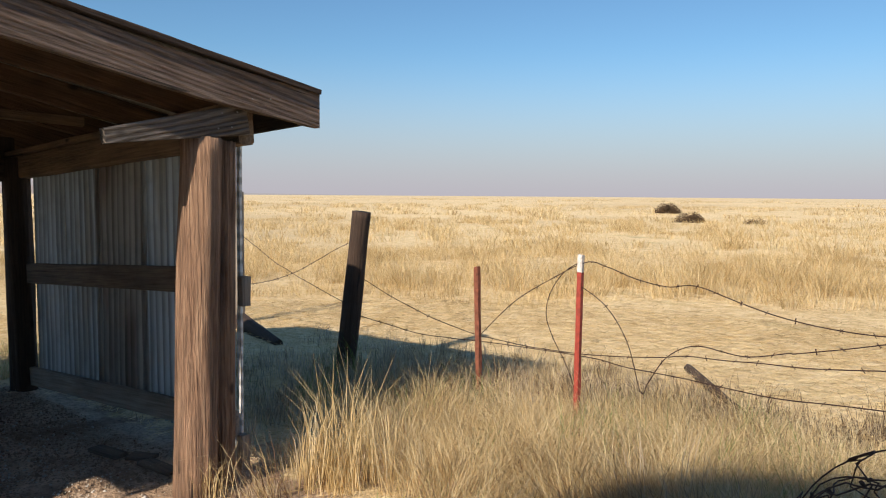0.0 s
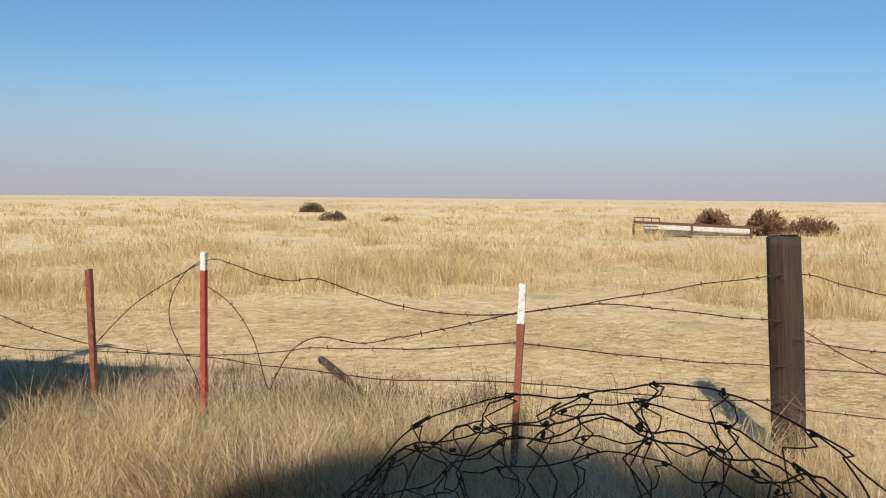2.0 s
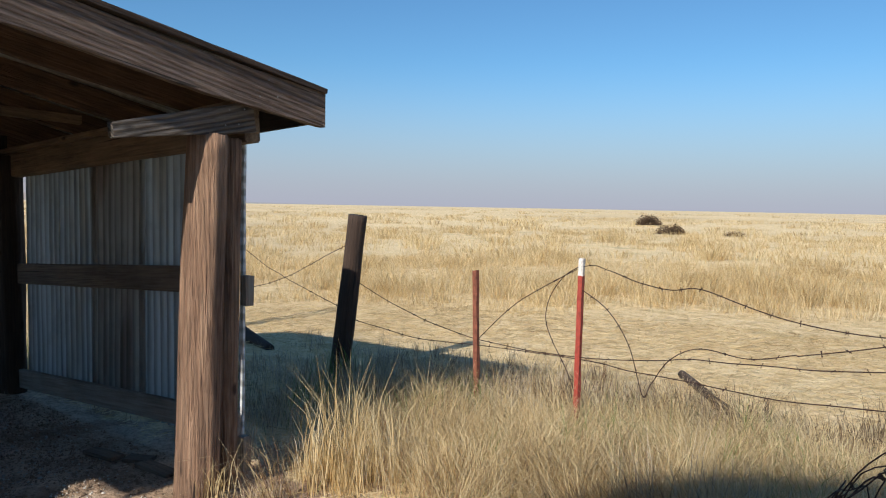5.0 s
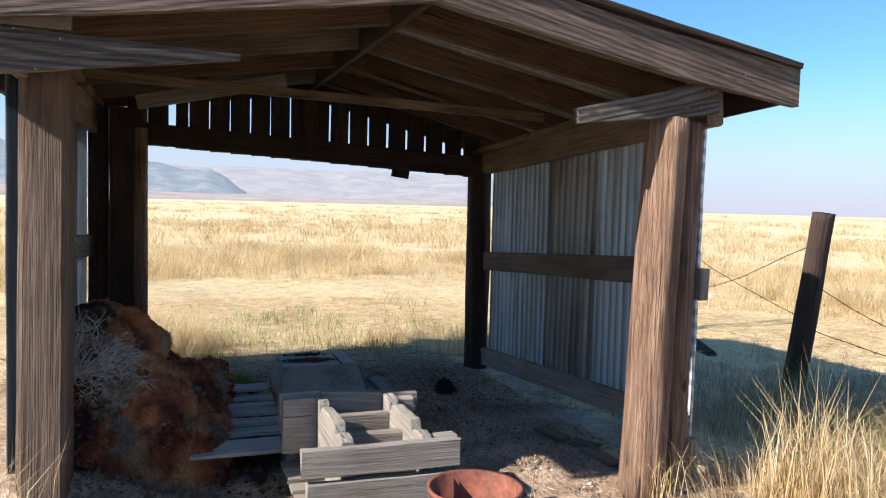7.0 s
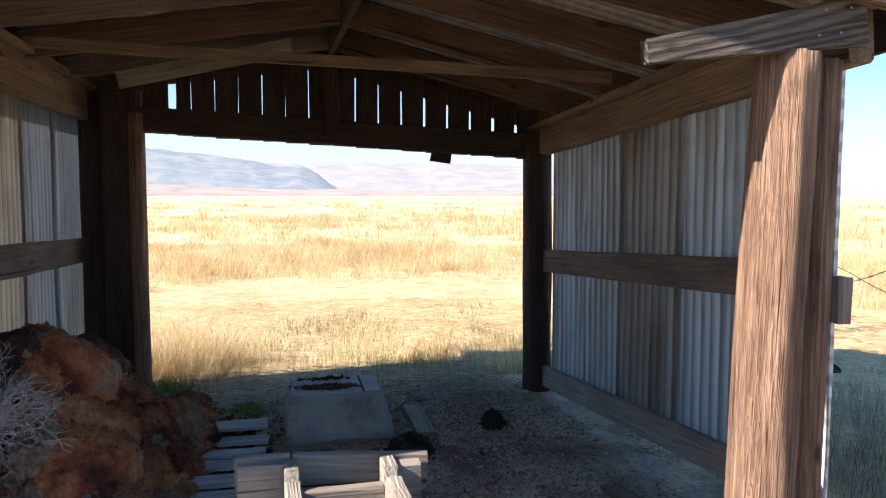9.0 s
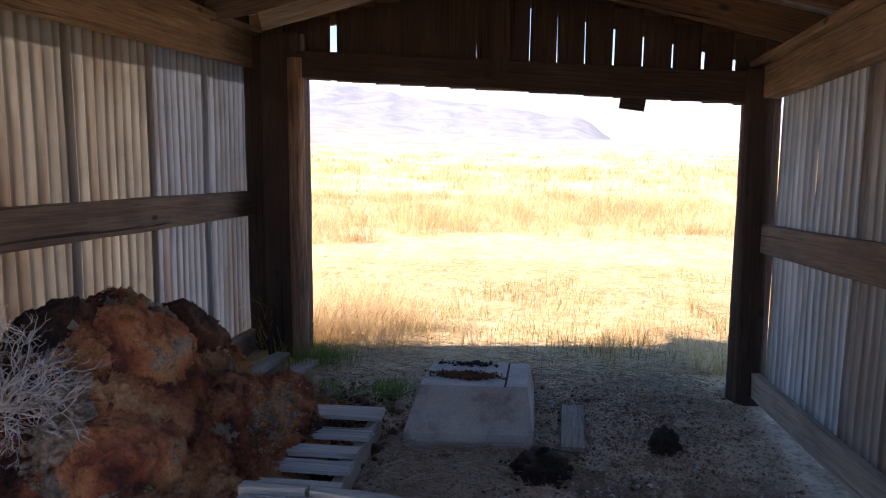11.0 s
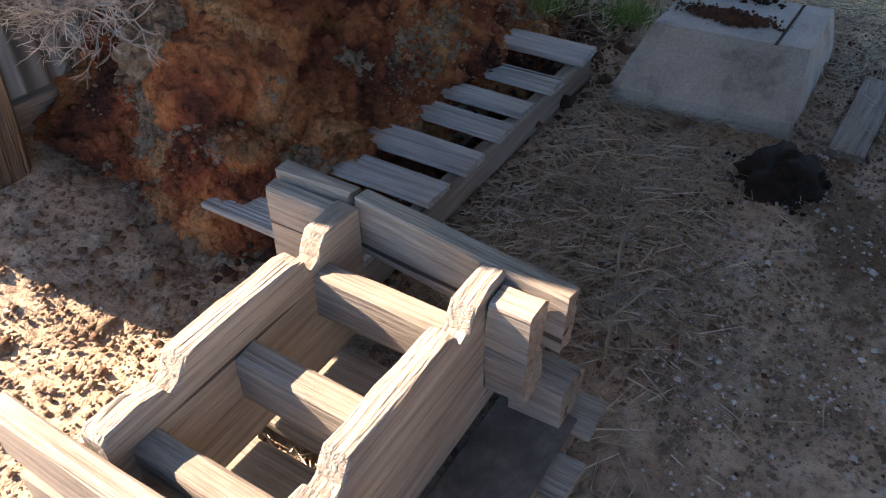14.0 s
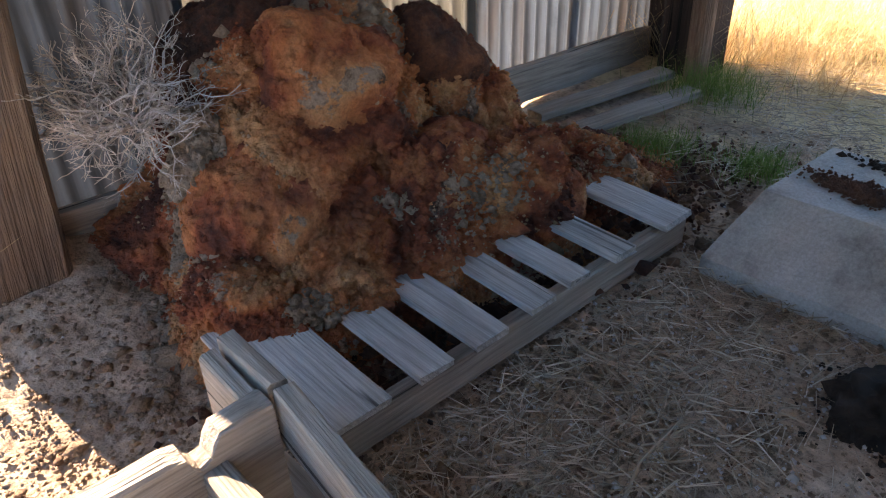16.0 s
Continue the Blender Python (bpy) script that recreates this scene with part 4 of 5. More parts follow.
def pile():
    """Slumped heap: a steep heap surface pushed out along its normals by lumps."""
    nx, ny = 400, 280
    X, Y = np.meshgrid(np.linspace(-4.95, -3.0, nx), np.linspace(0.165, 1.30, ny), indexing="ij")
    Z = np.array([[pile_height(X[i, j], Y[i, j]) for j in range(ny)] for i in range(nx)])
    v = np.zeros((nx, ny, 3))
    gx, gy = np.gradient(Z, X[1, 0] - X[0, 0], Y[0, 1] - Y[0, 0])
    for i in range(nx):
        for j in range(ny):
            p = Vector((X[i, j], Y[i, j], Z[i, j]))
            n = Vector((-gx[i, j], -gy[i, j], 1)).normalized()
            k = min(1, Z[i, j] / 0.12)
            rag = 0.5 + noise.noise(p * 3.1 + Vector((9, 4, 7)))
            d = 0.075 * noise.noise(p * 4.2) + 0.03 - 0.20 * max(0.0, 0.15 - abs(noise.noise(p * 5.2 + Vector((3, 1, 2))))) + 0.030 * noise.noise(p * 11) - 0.07 * rag * max(0.0, 0.16 - abs(noise.noise(p * 12 + Vector((1, 5, 2))))) + 0.030 * rag * abs(noise.noise(p * 26)) + 0.022 * rag * noise.noise(p * 48) + 0.008 * noise.noise(p * 85)
            q = p + n * d * k
            v[i, j] = (q.x, max(q.y, 0.16), q.z - 0.02)
    idx = np.arange(nx * ny).reshape(nx, ny)
    f = np.stack([idx[:-1, :-1], idx[1:, :-1], idx[1:, 1:], idx[:-1, 1:]], -1).reshape(-1, 4)
    ob = raw_mesh("hay_mound", v.reshape(-1, 3), f, M_PILE, True)
    g = np.random.default_rng(12)
    flat_v, deep = v.reshape(-1, 3), Z.reshape(-1)
    patchy = np.sin(flat_v[:, 0] * 11 + 1) + np.sin(flat_v[:, 1] * 13 + 4 * flat_v[:, 2]) + 0.8 * np.sin(flat_v[:, 2] * 21 + 9 * flat_v[:, 0])
    on = deep > 0.01
    for n, r, m_, zone, label in ((36000, 0.0038, M_PILE, on, "fine red-brown crumbs"), (7000, 0.0075, M_PILE, on & (patchy < 0.4), "coarse red-brown crumbs"),
                                  (3500, 0.0075, M_CRUST, on & (patchy > 1.2), "grey broken crust lumps"), (5000, 0.0035, M_STRAW_CRUMB, on & (patchy > -0.3), "pale dusty crumbs")):
        pick = flat_v[g.choice(np.flatnonzero(zone), n)] + g.normal(0, 0.003, (n, 3))
        pick[:, 1] = np.maximum(pick[:, 1], 0.17)
        crumb = octahedra("crumb", pick, r, m_, g)
        crumb.parent = ob
        crumb["kind"], crumb["label"] = "stuff", label
    clumps = (((-3.74, 0.46, 0.44), (0.24, 0.19, 0.25), M_PILE, 0), ((-4.13, 0.455, 0.40), (0.155, 0.15, 0.21), M_PILE_DARK, 0), ((-3.43, 0.43, 0.39), (0.11, 0.115, 0.15), M_CRUST, 1),
              ((-3.78, 0.74, 0.20), (0.17, 0.12, 0.12), M_CRUST, 1), ((-3.46, 0.61, 0.22), (0.16, 0.18, 0.24), M_PILE, 0), ((-3.48, 0.83, 0.125), (0.13, 0.085, 0.085), M_CLOD, 1),
              ((-3.83, 0.40, 0.59), (0.19, 0.13, 0.10), M_CLOD, 1), ((-3.60, 0.31, 0.55), (0.19, 0.14, 0.165), M_PILE_DARK, 0), ((-4.17, 0.90, 0.14), (0.13, 0.09, 0.09), M_PILE, 0),
              ((-3.34, 0.47, 0.15), (0.075, 0.09, 0.14), M_CRUST, 1), ((-3.98, 0.66, 0.22), (0.24, 0.20, 0.17), M_PILE, 0), ((-4.40, 0.80, 0.10), (0.11, 0.10, 0.08), M_PILE_DARK, 1))
    for seed, (at, size, material, cracked) in enumerate(clumps):
        bm = bmesh.new()
        bmesh.ops.create_icosphere(bm, subdivisions=6, radius=1.0)
        off = Vector((seed * 3.7, 1.3, seed))
        for vert in bm.verts:
            n = vert.co.normalized()
            p = Vector((n.x * size[0], n.y * size[1], n.z * size[2])) + Vector(at)
            d = 0.075 * noise.noise(p * 4.5) + 0.030 * noise.noise(p * 11) + 0.010 * noise.noise(p * 30) + 0.005 * noise.noise(p * 75)
            if cracked:
                w, _ = noise.voronoi(p * 26 + Vector((1, 1, 1)) * noise.noise(p * 14))
                d -= 0.022 * max(0.0, 1 - (w[1] - w[0]) * 3.5)
                w, _ = noise.voronoi(p * 62)
                d -= 0.006 * max(0.0, 1 - (w[1] - w[0]) * 3)
            else:
                d -= 0.10 * max(0.0, 0.13 - abs(noise.noise(p * 6.5 + off)))
            vert.co = p + n * d - Vector(at)
        clump = part("hay_clump", bm, material, ob, "cracked grey crust" if cracked else "red-brown rotten hay", True)
        clump.location = at
        co = np.array([tuple(vert.co) for vert in clump.data.vertices]) + np.array(at)
        co = co[(co[:, 1] > 0.2) & (co[:, 2] > 0.02)]
        grit = octahedra("crumb", co[g.choice(len(co), 1500)] - np.array(at), 0.0038, M_CLOD if cracked else material, g)
        grit.parent = clump
        grit["kind"], grit["label"] = "stuff", "loose crumbs on the clump"
    return tagged(ob, "slumped heap of rotten red-brown hay with grey crusts", "heap")


pile()


def lump(name, at, r, label, material=M_DUNG, squash=0.6, seed=0):
    bm = bmesh.new()
    bmesh.ops.create_icosphere(bm, subdivisions=4, radius=1.0)
    for v in bm.verts:
        n = v.co.normalized()
        k = 1 + 0.3 * noise.noise(n * 2.1 + Vector((seed, 0, 0))) + 0.22 * noise.noise(n * 5 + Vector((seed, 3, 0))) + 0.16 * noise.noise(n * 12) + 0.08 * noise.noise(n * 26)
        v.co = Vector((n.x * r * k, n.y * r * k * 0.8, max(n.z * r * k * squash, -0.01)))
    ob = part(name, bm, material, None, "", True)
    ob.location = at
    return tagged(ob, label, "dung")


lump("dung_clump", (-4.21, 1.86, 0.0), 0.13, "dry black clump of dung on the earth floor", seed=1)
lump("dung_clump", (-4.52, 2.37, 0.0), 0.075, "small dry black clump of dung on the earth floor", squash=1.0, seed=4)

plank = beam("loose_plank", (-4.93, 2.01, 0.012), (-4.41, 1.99, 0.012), 0.022, 0.10, M_WOOD_GREY, None, seed=140)
tagged(plank, "short grey plank lying flat on the earth floor", "plank")
for k, (a, b) in enumerate((((-4.80, 0.30, 0.03), (-5.52, 0.40, 0.03)), ((-4.78, 0.50, 0.03), (-5.42, 0.60, 0.03)))):
    tagged(beam("loose_plank", a, b, 0.03, 0.085, M_WOOD_GREY, None, seed=142 + k), "grey weathered plank lying in grass by the back corner", "plank", "planks by the back corner")

# ---------------------------------------------------------------- fence
fence = thing("wire_fence", "sagging barbed wire fence on timber and steel posts in grass", "fence")
log("timber_post", (-3.985, 4.75, -0.05), (-3.82, 4.78, 1.235), 0.075, 0.07, M_WOOD_DARK, fence, "leaning dark timber fence post", 11)
log("timber_post", (1.31, 5.05, -0.03), (1.235, 5.0, 1.165), 0.082, 0.08, M_WOOD_DARK, fence, "thick round dark timber fence post", 12)
log("timber_post", (-6.40, 5.48, -0.03), (-6.40, 5.48, 1.38), 0.048, 0.045, M_WOOD_GREY, fence, "", 13)


def steel_post(x, y, top, lean, material, white):
    h = top
    beam("steel_post", (x - lean, y, 0), (x, y, h - white), 0.034, 0.03, material, fence, (0, 1, 0), seed=int(x * 10))
    if white:
        d = lean * white / h
        beam("steel_post_tip", (x, y, h - white), (x + d, y, h), 0.035, 0.031, M_WHITE_PAINT, fence, (0, 1, 0), "white painted post tip", seed=3)


steel_post(-1.82, 4.62, 1.03, 0.01, M_RED_PAINT, 0.10)
steel_post(-2.64, 4.70, 0.90, -0.03, M_RUST_RED, 0)
steel_post(0.05, 4.06, 0.985, 0.03, M_RUST_RED, 0.17)


def wire(pts, r=0.0028, barbs=True, sag_noise=0.01, n=12, seed=0):
    """A barbed wire through pts, smoothed, with small twisted barbs."""
    rnd = random.Random(seed)
    P = [Vector(p) for p in pts]
    out = []
    for i in range(len(P) - 1):
        p0, p1, p2, p3 = P[max(i - 1, 0)], P[i], P[i + 1], P[min(i + 2, len(P) - 1)]
        for k in range(n):
            t = k / n
            out.append(0.5 * ((2 * p1) + (p2 - p0) * t + (2 * p0 - 5 * p1 + 4 * p2 - p3) * t * t + (3 * p1 - p0 - 3 * p2 + p3) * t ** 3))
    out.append(P[-1])
    out = [p + Vector((0, 0, 1)) * sag_noise * noise.noise((p.x * 3, p.y * 3, seed)) for p in out]
    bm = bmesh.new()
    tube_mesh(bm, out, r, 5)
    if barbs:
        acc = 0
        for a, b in zip(out, out[1:]):
            acc += (b - a).length
            if acc > 0.12:
                acc = 0
                for _ in range(2):
                    d = Vector((rnd.uniform(-1, 1), rnd.uniform(-1, 1), rnd.uniform(-1, 1))).normalized() * 0.014
                    tube_mesh(bm, [a - d, a + d], r * 0.7, 3)
    return part("barbed_wire", bm, M_RUST_WIRE, fence)


F1, FS, FR, FW, FB = (-3.93, 4.77), (-2.64, 4.70), (-1.82, 4.62), (0.05, 4.06), (1.26, 4.95)
wire([(*F1, 0.78), (-3.4, 4.85, 0.55), (*FS, 0.45), (*FR, 0.45), (-1.26, 4.45, 0.54), (-1.05, 4.39, 0.58), (-0.43, 4.2, 0.65), (*FW, 0.73)], seed=1)
wire([(*FW, 0.73), (0.34, 4.27, 0.67), (0.68, 4.53, 0.60), (*FB, 0.51), (1.9, 4.95, 0.50), (3.0, 4.95, 0.47)], seed=8)
wire([(*F1, 0.45), (-3.3, 4.85, 0.36), (*FS, 0.41), (*FR, 0.44), (-1.47, 4.51, 0.44), (-1.1, 4.41, 0.46), (-0.73, 4.29, 0.47), (*FW, 0.56)], seed=2)
wire([(*FW, 0.56), (0.8, 4.61, 0.40), (*FB, 0.33), (1.46, 4.95, 0.29), (3.0, 4.95, 0.26)], seed=9)
wire([(*FS, 0.42), (-2.3, 4.68, 0.72), (*FR, 0.97), (-1.62, 4.56, 0.98), (-1.4, 4.5, 0.93), (-1.2, 4.43, 0.91), (-1.01, 4.38, 0.93), (-0.64, 4.27, 0.85), (-0.43, 4.2, 0.83)], seed=3)
wire([(-0.43, 4.2, 0.83), (-0.16, 4.12, 0.83), (*FW, 0.86), (0.5, 4.39, 0.91), (*FB, 0.98), (1.53, 4.95, 0.93), (1.88, 4.95, 0.86), (3.2, 4.95, 0.70)], seed=10)
wire([(*FR, 0.85), (-1.62, 4.56, 0.76), (-1.46, 4.51, 0.58), (-1.36, 4.48, 0.33), (-1.31, 4.47, 0.40), (-1.2, 4.44, 0.55), (-1.02, 4.38, 0.64), (-0.75, 4.3, 0.64), (-0.54, 4.24, 0.69)], seed=4)
wire([(-0.54, 4.24, 0.69), (-0.16, 4.12, 0.80), (*FW, 0.86), (0.33, 4.27, 0.88), (0.59, 4.46, 0.85), (0.86, 4.66, 0.80), (*FB, 0.73), (1.54, 4.95, 0.58), (1.91, 4.95, 0.41), (2.6, 4.95, 0.1)], seed=11)
wire([(*FB, 0.68), (1.33, 4.95, 0.65), (1.9, 4.95, 0.59), (3.0, 4.95, 0.5)], seed=12)
wire([(*FR, 0.97), (-1.86, 4.63, 0.97), (-1.97, 4.66, 0.90), (-2.07, 4.69, 0.77), (-2.1, 4.7, 0.64), (-2.05, 4.69, 0.52), (-1.91, 4.65, 0.34), (-1.8, 4.6, 0.15)], seed=5)
wire([(-6.40, 5.48, 0.95), (-5.2, 5.1, 0.70), (*F1, 0.50)], seed=6)
wire([(-6.40, 5.48, 0.40), (-5.2, 5.1, 0.60), (*F1, 1.0)], seed=7)

# crumpled woven wire heaped before the fence
def woven(seed=5):
    ob = thing("woven_wire", "crumpled rusty woven wire netting heaped in the grass", "wire netting", at=(0.5, 2.2, 0))
    rnd = random.Random(seed)

    def P(u, v, layer):
        x = -0.10 + 1.30 * u
        crest = 1.05 * math.sin(math.pi * (0.20 + 0.62 * u)) ** 0.8
        a = math.pi * (0.06 + 0.9 * v)
        y = 2.18 - 0.25 * u + 0.42 * math.cos(a) + layer * 0.08
        z = crest * math.sin(a) ** 0.8 - layer * 0.05
        q = Vector((x, y, z))
        return q + Vector((noise.noise(q * 4.0 + Vector((layer * 9, 0, 0))), noise.noise(q * 4.0 + Vector((5, layer, 0))), noise.noise(q * 4.5 + Vector((0, 8, layer))))) * 0.06
    bm = bmesh.new()
    org = Vector((0.5, 2.2, 0))
    for layer in (0, 1):
        for i in range(11):
            u = i / 10
            tube_mesh(bm, [P(u + 0.012 * math.sin(k * 1.7), k / 40, layer) - org for k in range(41)], 0.0015, 5)
        for j in range(8):
            v = j / 7
            tube_mesh(bm, [P(k / 50, v + 0.01 * math.sin(k * 1.3), layer) - org for k in range(51)], 0.0016, 5)
        for i in range(11):
            for j in range(8):
                q = P(i / 10, j / 7, layer) - org
                d = Vector((rnd.uniform(-1, 1), rnd.uniform(-1, 1), rnd.uniform(-1, 1))).normalized() * 0.006
                tube_mesh(bm, [q - d, q + d], 0.0036, 5)
    part("netting", bm, M_RUST_WIRE, ob)
    return ob


woven()

pole = log("fallen_post", (-1.945, 6.53, 0.02), (-0.94, 5.24, 0.005), 0.032, 0.028, M_WOOD_DARK, None, "", 15)
tagged(pole, "fallen brown timber post lying in dry grass beyond the fence", "post")

# ---------------------------------------------------------------- far things
def shrub(name, at, size, n, material, label, seed, category="shrub"):
    rng = np.random.default_rng(seed)
    th, ph = rng.uniform(0, 2 * np.pi, n), np.arccos(rng.uniform(-0.1, 1, n))
    r = rng.uniform(0.2, 1.0, n) ** 0.5
    d = np.c_[np.sin(ph) * np.cos(th), np.sin(ph) * np.sin(th), np.cos(ph)]
    c = d * r[:, None] * np.array(size) * (1 + 0.25 * np.sin(th * 3 + seed))[:, None]
    s = size[2] * 0.09
    a = rng.normal(0, 1, (n, 3)) * s * 0.5 + d * s * 1.5
    b = rng.normal(0, 1, (n, 3)) * s * 0.35
    v = np.stack([c - b, c + b, c + a], 1)
    v[:, :, 2] = np.maximum(v[:, :, 2], 0)
    ob = raw_mesh(name, v.reshape(-1, 3), np.arange(3 * n).reshape(-1, 3), material)
    ob.location = at
    return tagged(ob, label, category, "shrubs on the plain")


shrub("tumbleweed", (3.05, 31.0, 0), (0.62, 0.6, 0.78), 5000, M_TUMBLE, "round reddish-brown tumbleweed by the rusty tank trailer", 1, "tumbleweed")
shrub("tumbleweed", (4.85, 31.0, 0), (0.68, 0.6, 0.80), 5000, M_TUMBLE, "round reddish-brown tumbleweed in tall dry grass", 2, "tumbleweed")
shrub("tumbleweed", (6.55, 31.5, 0), (0.85, 0.6, 0.58), 5000, M_TUMBLE, "wide low reddish-brown tumbleweed in tall dry grass", 3, "tumbleweed")
shrub("dry_bush", (-14.9, 38.0, 0), (0.75, 0.5, 0.42), 3500, M_SHRUB, "dark bare bush on the grass plain", 4)
shrub("dry_bush", (-16.4, 38.5, 0.42), (0.62, 0.5, 0.45), 3500, M_SHRUB, "dark spreading bush on the grass plain", 5)
shrub("dry_bush", (-12.0, 38.5, 0), (0.55, 0.5, 0.22), 2500, M_SHRUB, "low grey-brown bush on the grass plain", 6)


def tank():
    t = thing("tank_trailer", "rusty pipe-framed trailer with a pale tank, out in the grass", "trailer", at=(2.3, 28.5, 0))
    o = Matrix.Translation((2.3, 28.5, 0)).inverted()
    log("tank", (0.6, 28.9, 0.22), (4.2, 28.9, 0.22), 0.17, 0.17, M_TANK, t, "pale dented steel tank", 21, rough=0.01)
    beam("boom", (0.25, 28.3, 0.50), (4.45, 28.3, 0.36), 0.09, 0.09, M_RUST, t, seed=150)
    for x in (0.27, 2.2, 4.1):
        beam("leg", (x, 28.3, 0.0), (x, 28.3, 0.42), 0.08, 0.08, M_RUST, t, (0, 1, 0), seed=151)
    beam("hand_rail", (0.27, 28.3, 0.66), (1.15, 28.3, 0.64), 0.04, 0.04, M_RUST, t, seed=152)
    for x in (0.3, 0.58, 0.86, 1.13):
        beam("rail_strut", (x, 28.3, 0.48), (x, 28.3, 0.65), 0.03, 0.03, M_RUST, t, (0, 1, 0), seed=153)
    return t


tank()


def dead_weed(at, r, label, seed=0, n=60, material=None, stem=0.0018):
    """A dry branching weed: twigs that fork outward from a base."""
    rnd = random.Random(seed)
    weed = thing("dry_weed", label, "dry weed", at=at)

    def grow(bm, p, d, ln, rad, depth):
        q = p + d * ln * 0.5 + Vector((rnd.uniform(-1, 1), rnd.uniform(-1, 1), rnd.uniform(-1, 1))) * ln * 0.12
        e = p + d * ln
        tube_mesh(bm, [p, q, e], max(rad, 0.0007), 3)
        if depth:
            for _ in range(rnd.choice((2, 3, 3))):
                nd = (d + Vector((rnd.gauss(0, 0.6), rnd.gauss(0, 0.6), rnd.gauss(0, 0.5)))).normalized()
                grow(bm, e if rnd.random() < 0.6 else q, nd, ln * rnd.uniform(0.5, 0.8), rad * 0.7, depth - 1)
    for k in range(12):
        bm = bmesh.new()
        for _ in range(max(1, n // 12)):
            d = Vector((rnd.gauss(0, 0.7), rnd.gauss(0, 0.7), rnd.uniform(-0.1, 1))).normalized()
            grow(bm, Vector((0, 0, 0)), d, r * 0.34, stem, 4)
        part("branch", bm, material or M_TWIG, weed)
    return weed


dead_weed((-3.33, 0.30, 0.47), 0.36, "grey brittle tumbleweed lodged against the hay heap", 3, 60, None, 0.0030)

# ---------------------------------------------------------------- grass, straw and litter
def in_shed(x, y):
    return (x > -5.6) & (x < -2.5) & (y > 0.1) & (y < 2.95)


def near_path(x, y, d):
    m = np.zeros(len(x), bool)
    for _, e, _, _ in PATH:
        m |= (x - e[0]) ** 2 + (y - e[1]) ** 2 < d * d
    return m


rng = np.random.default_rng(7)


def tall_field(x, y):
    """Where the uncut grass stands: beyond the mown track."""
    r = np.hypot(x + 0.5, y)
    a = np.arctan2(y, x)
    return r > 10.6 + 1.0 * np.sin(a * 5.0) + 0.5 * np.sin(a * 17)


# uncut field in rings, blades broader with distance
for r0, r1, n, h, w, wide in ((9.4, 19, 210000, 0.36, 0.0055, 0.13), (19, 42, 130000, 0.36, 0.013, 0.22), (42, 110, 80000, 0.36, 0.036, 0.5), (110, 380, 36000, 0.42, 0.12, 1.2)):
    per = 60
    k = n // per
    a = rng.uniform(radians(45), radians(235), k)
    r = np.sqrt(rng.uniform(r0 ** 2, r1 ** 2, k))
    cx, cy = r * np.cos(a), r * np.sin(a)
    ox, oy = rng.normal(0, wide, k * per), rng.normal(0, wide, k * per)
    x, y = np.repeat(cx, per) + ox, np.repeat(cy, per) + oy
    s = np.repeat(rng.uniform(0.35, 1.0, k) ** 1.5 * 1.5, per)
    patch_ = np.sin(x * 0.9 + 2 * np.sin(y * 0.31)) + np.sin(y * 0.7 + 1.7 * np.sin(x * 0.43) + 1) + 0.7 * np.sin((x + y) * 1.9)
    s = s * (0.75 + 0.20 * patch_)
    s = s * np.clip((np.hypot(x + 0.5, y) - 9.2) / 2.2, 0.22, 1.0)
    keep = tall_field(x, y) & (rng.uniform(0, 1, len(x)) < 0.85 + 0.3 * patch_)
    x, y, s, out = x[keep], y[keep], s[keep], np.arctan2(oy, ox)[keep]
    ob = blades("tall_grass", np.c_[x, y], h * s * rng.uniform(0.45, 1.15, len(x)), w, 1.35, M_STRAW if r0 < 30 else M_STRAW_PALE, rng, -0.0032 * np.maximum(0, np.hypot(x + 2.5, y - 2.0) - 40), wind=(-0.10, 0.05), heading=out)
    tagged(ob, "tall dry golden grass standing on the plain", "grass", kind="stuff")

# rank grass along the fence and before the shed
def patch(cx, cy, sx, sy, n, h, w, lean, material, name, label, per=25, spread=0.05, z0=0.0):
    k = n // per
    c = np.c_[rng.normal(cx, sx, k), rng.normal(cy, sy, k)]
    xy = np.repeat(c, per, 0) + rng.normal(0, spread, (k * per, 2))
    way = np.repeat(rng.uniform(0, 2 * np.pi, k), per) + rng.normal(0, 0.7, k * per)
    s = np.repeat(rng.uniform(0.25, 1.0, k) ** 1.3 * 1.55, per)
    keep = ~in_shed(xy[:, 0], xy[:, 1]) & ~near_path(xy[:, 0], xy[:, 1], 0.45)
    xy, s, way = xy[keep], s[keep], way[keep]
    ob = blades(name, xy, h * s * rng.uniform(0.5, 1.1, len(xy)), w, lean, material, rng, z0, wind=(-0.08, 0.02), heading=way)
    return tagged(ob, label, "grass", kind="stuff")


patch(-1.4, 4.1, 0.75, 0.45, 24000, 0.31, 0.0024, 1.75, M_STRAW_PALE, "rank_grass", "rank bleached grass along the wire fence", 60, 0.065)
patch(-0.2, 4.0, 0.9, 0.5, 22000, 0.30, 0.0024, 1.75, M_STRAW_PALE, "rank_grass", "rank bleached grass along the wire fence", 60, 0.065)
patch(-1.9, 3.6, 0.30, 0.25, 2400, 0.23, 0.0024, 1.25, M_STRAW_PALE, "rank_grass", "rank bleached grass by the shed corner")
patch(-2.6, 4.9, 0.6, 0.4, 4000, 0.19, 0.003, 0.7, M_LITTER, "rank_grass", "grey dry grass in the shade of the shed")
patch(-3.6, 4.2, 0.9, 0.7, 7000, 0.16, 0.003, 0.8, M_LITTER, "rank_grass", "grey dry grass in the shade of the shed")
patch(0.6, 3.0, 0.7, 0.5, 7000, 0.36, 0.0028, 0.7, M_LITTER, "rank_grass", "grey dry weeds under the heaped netting")
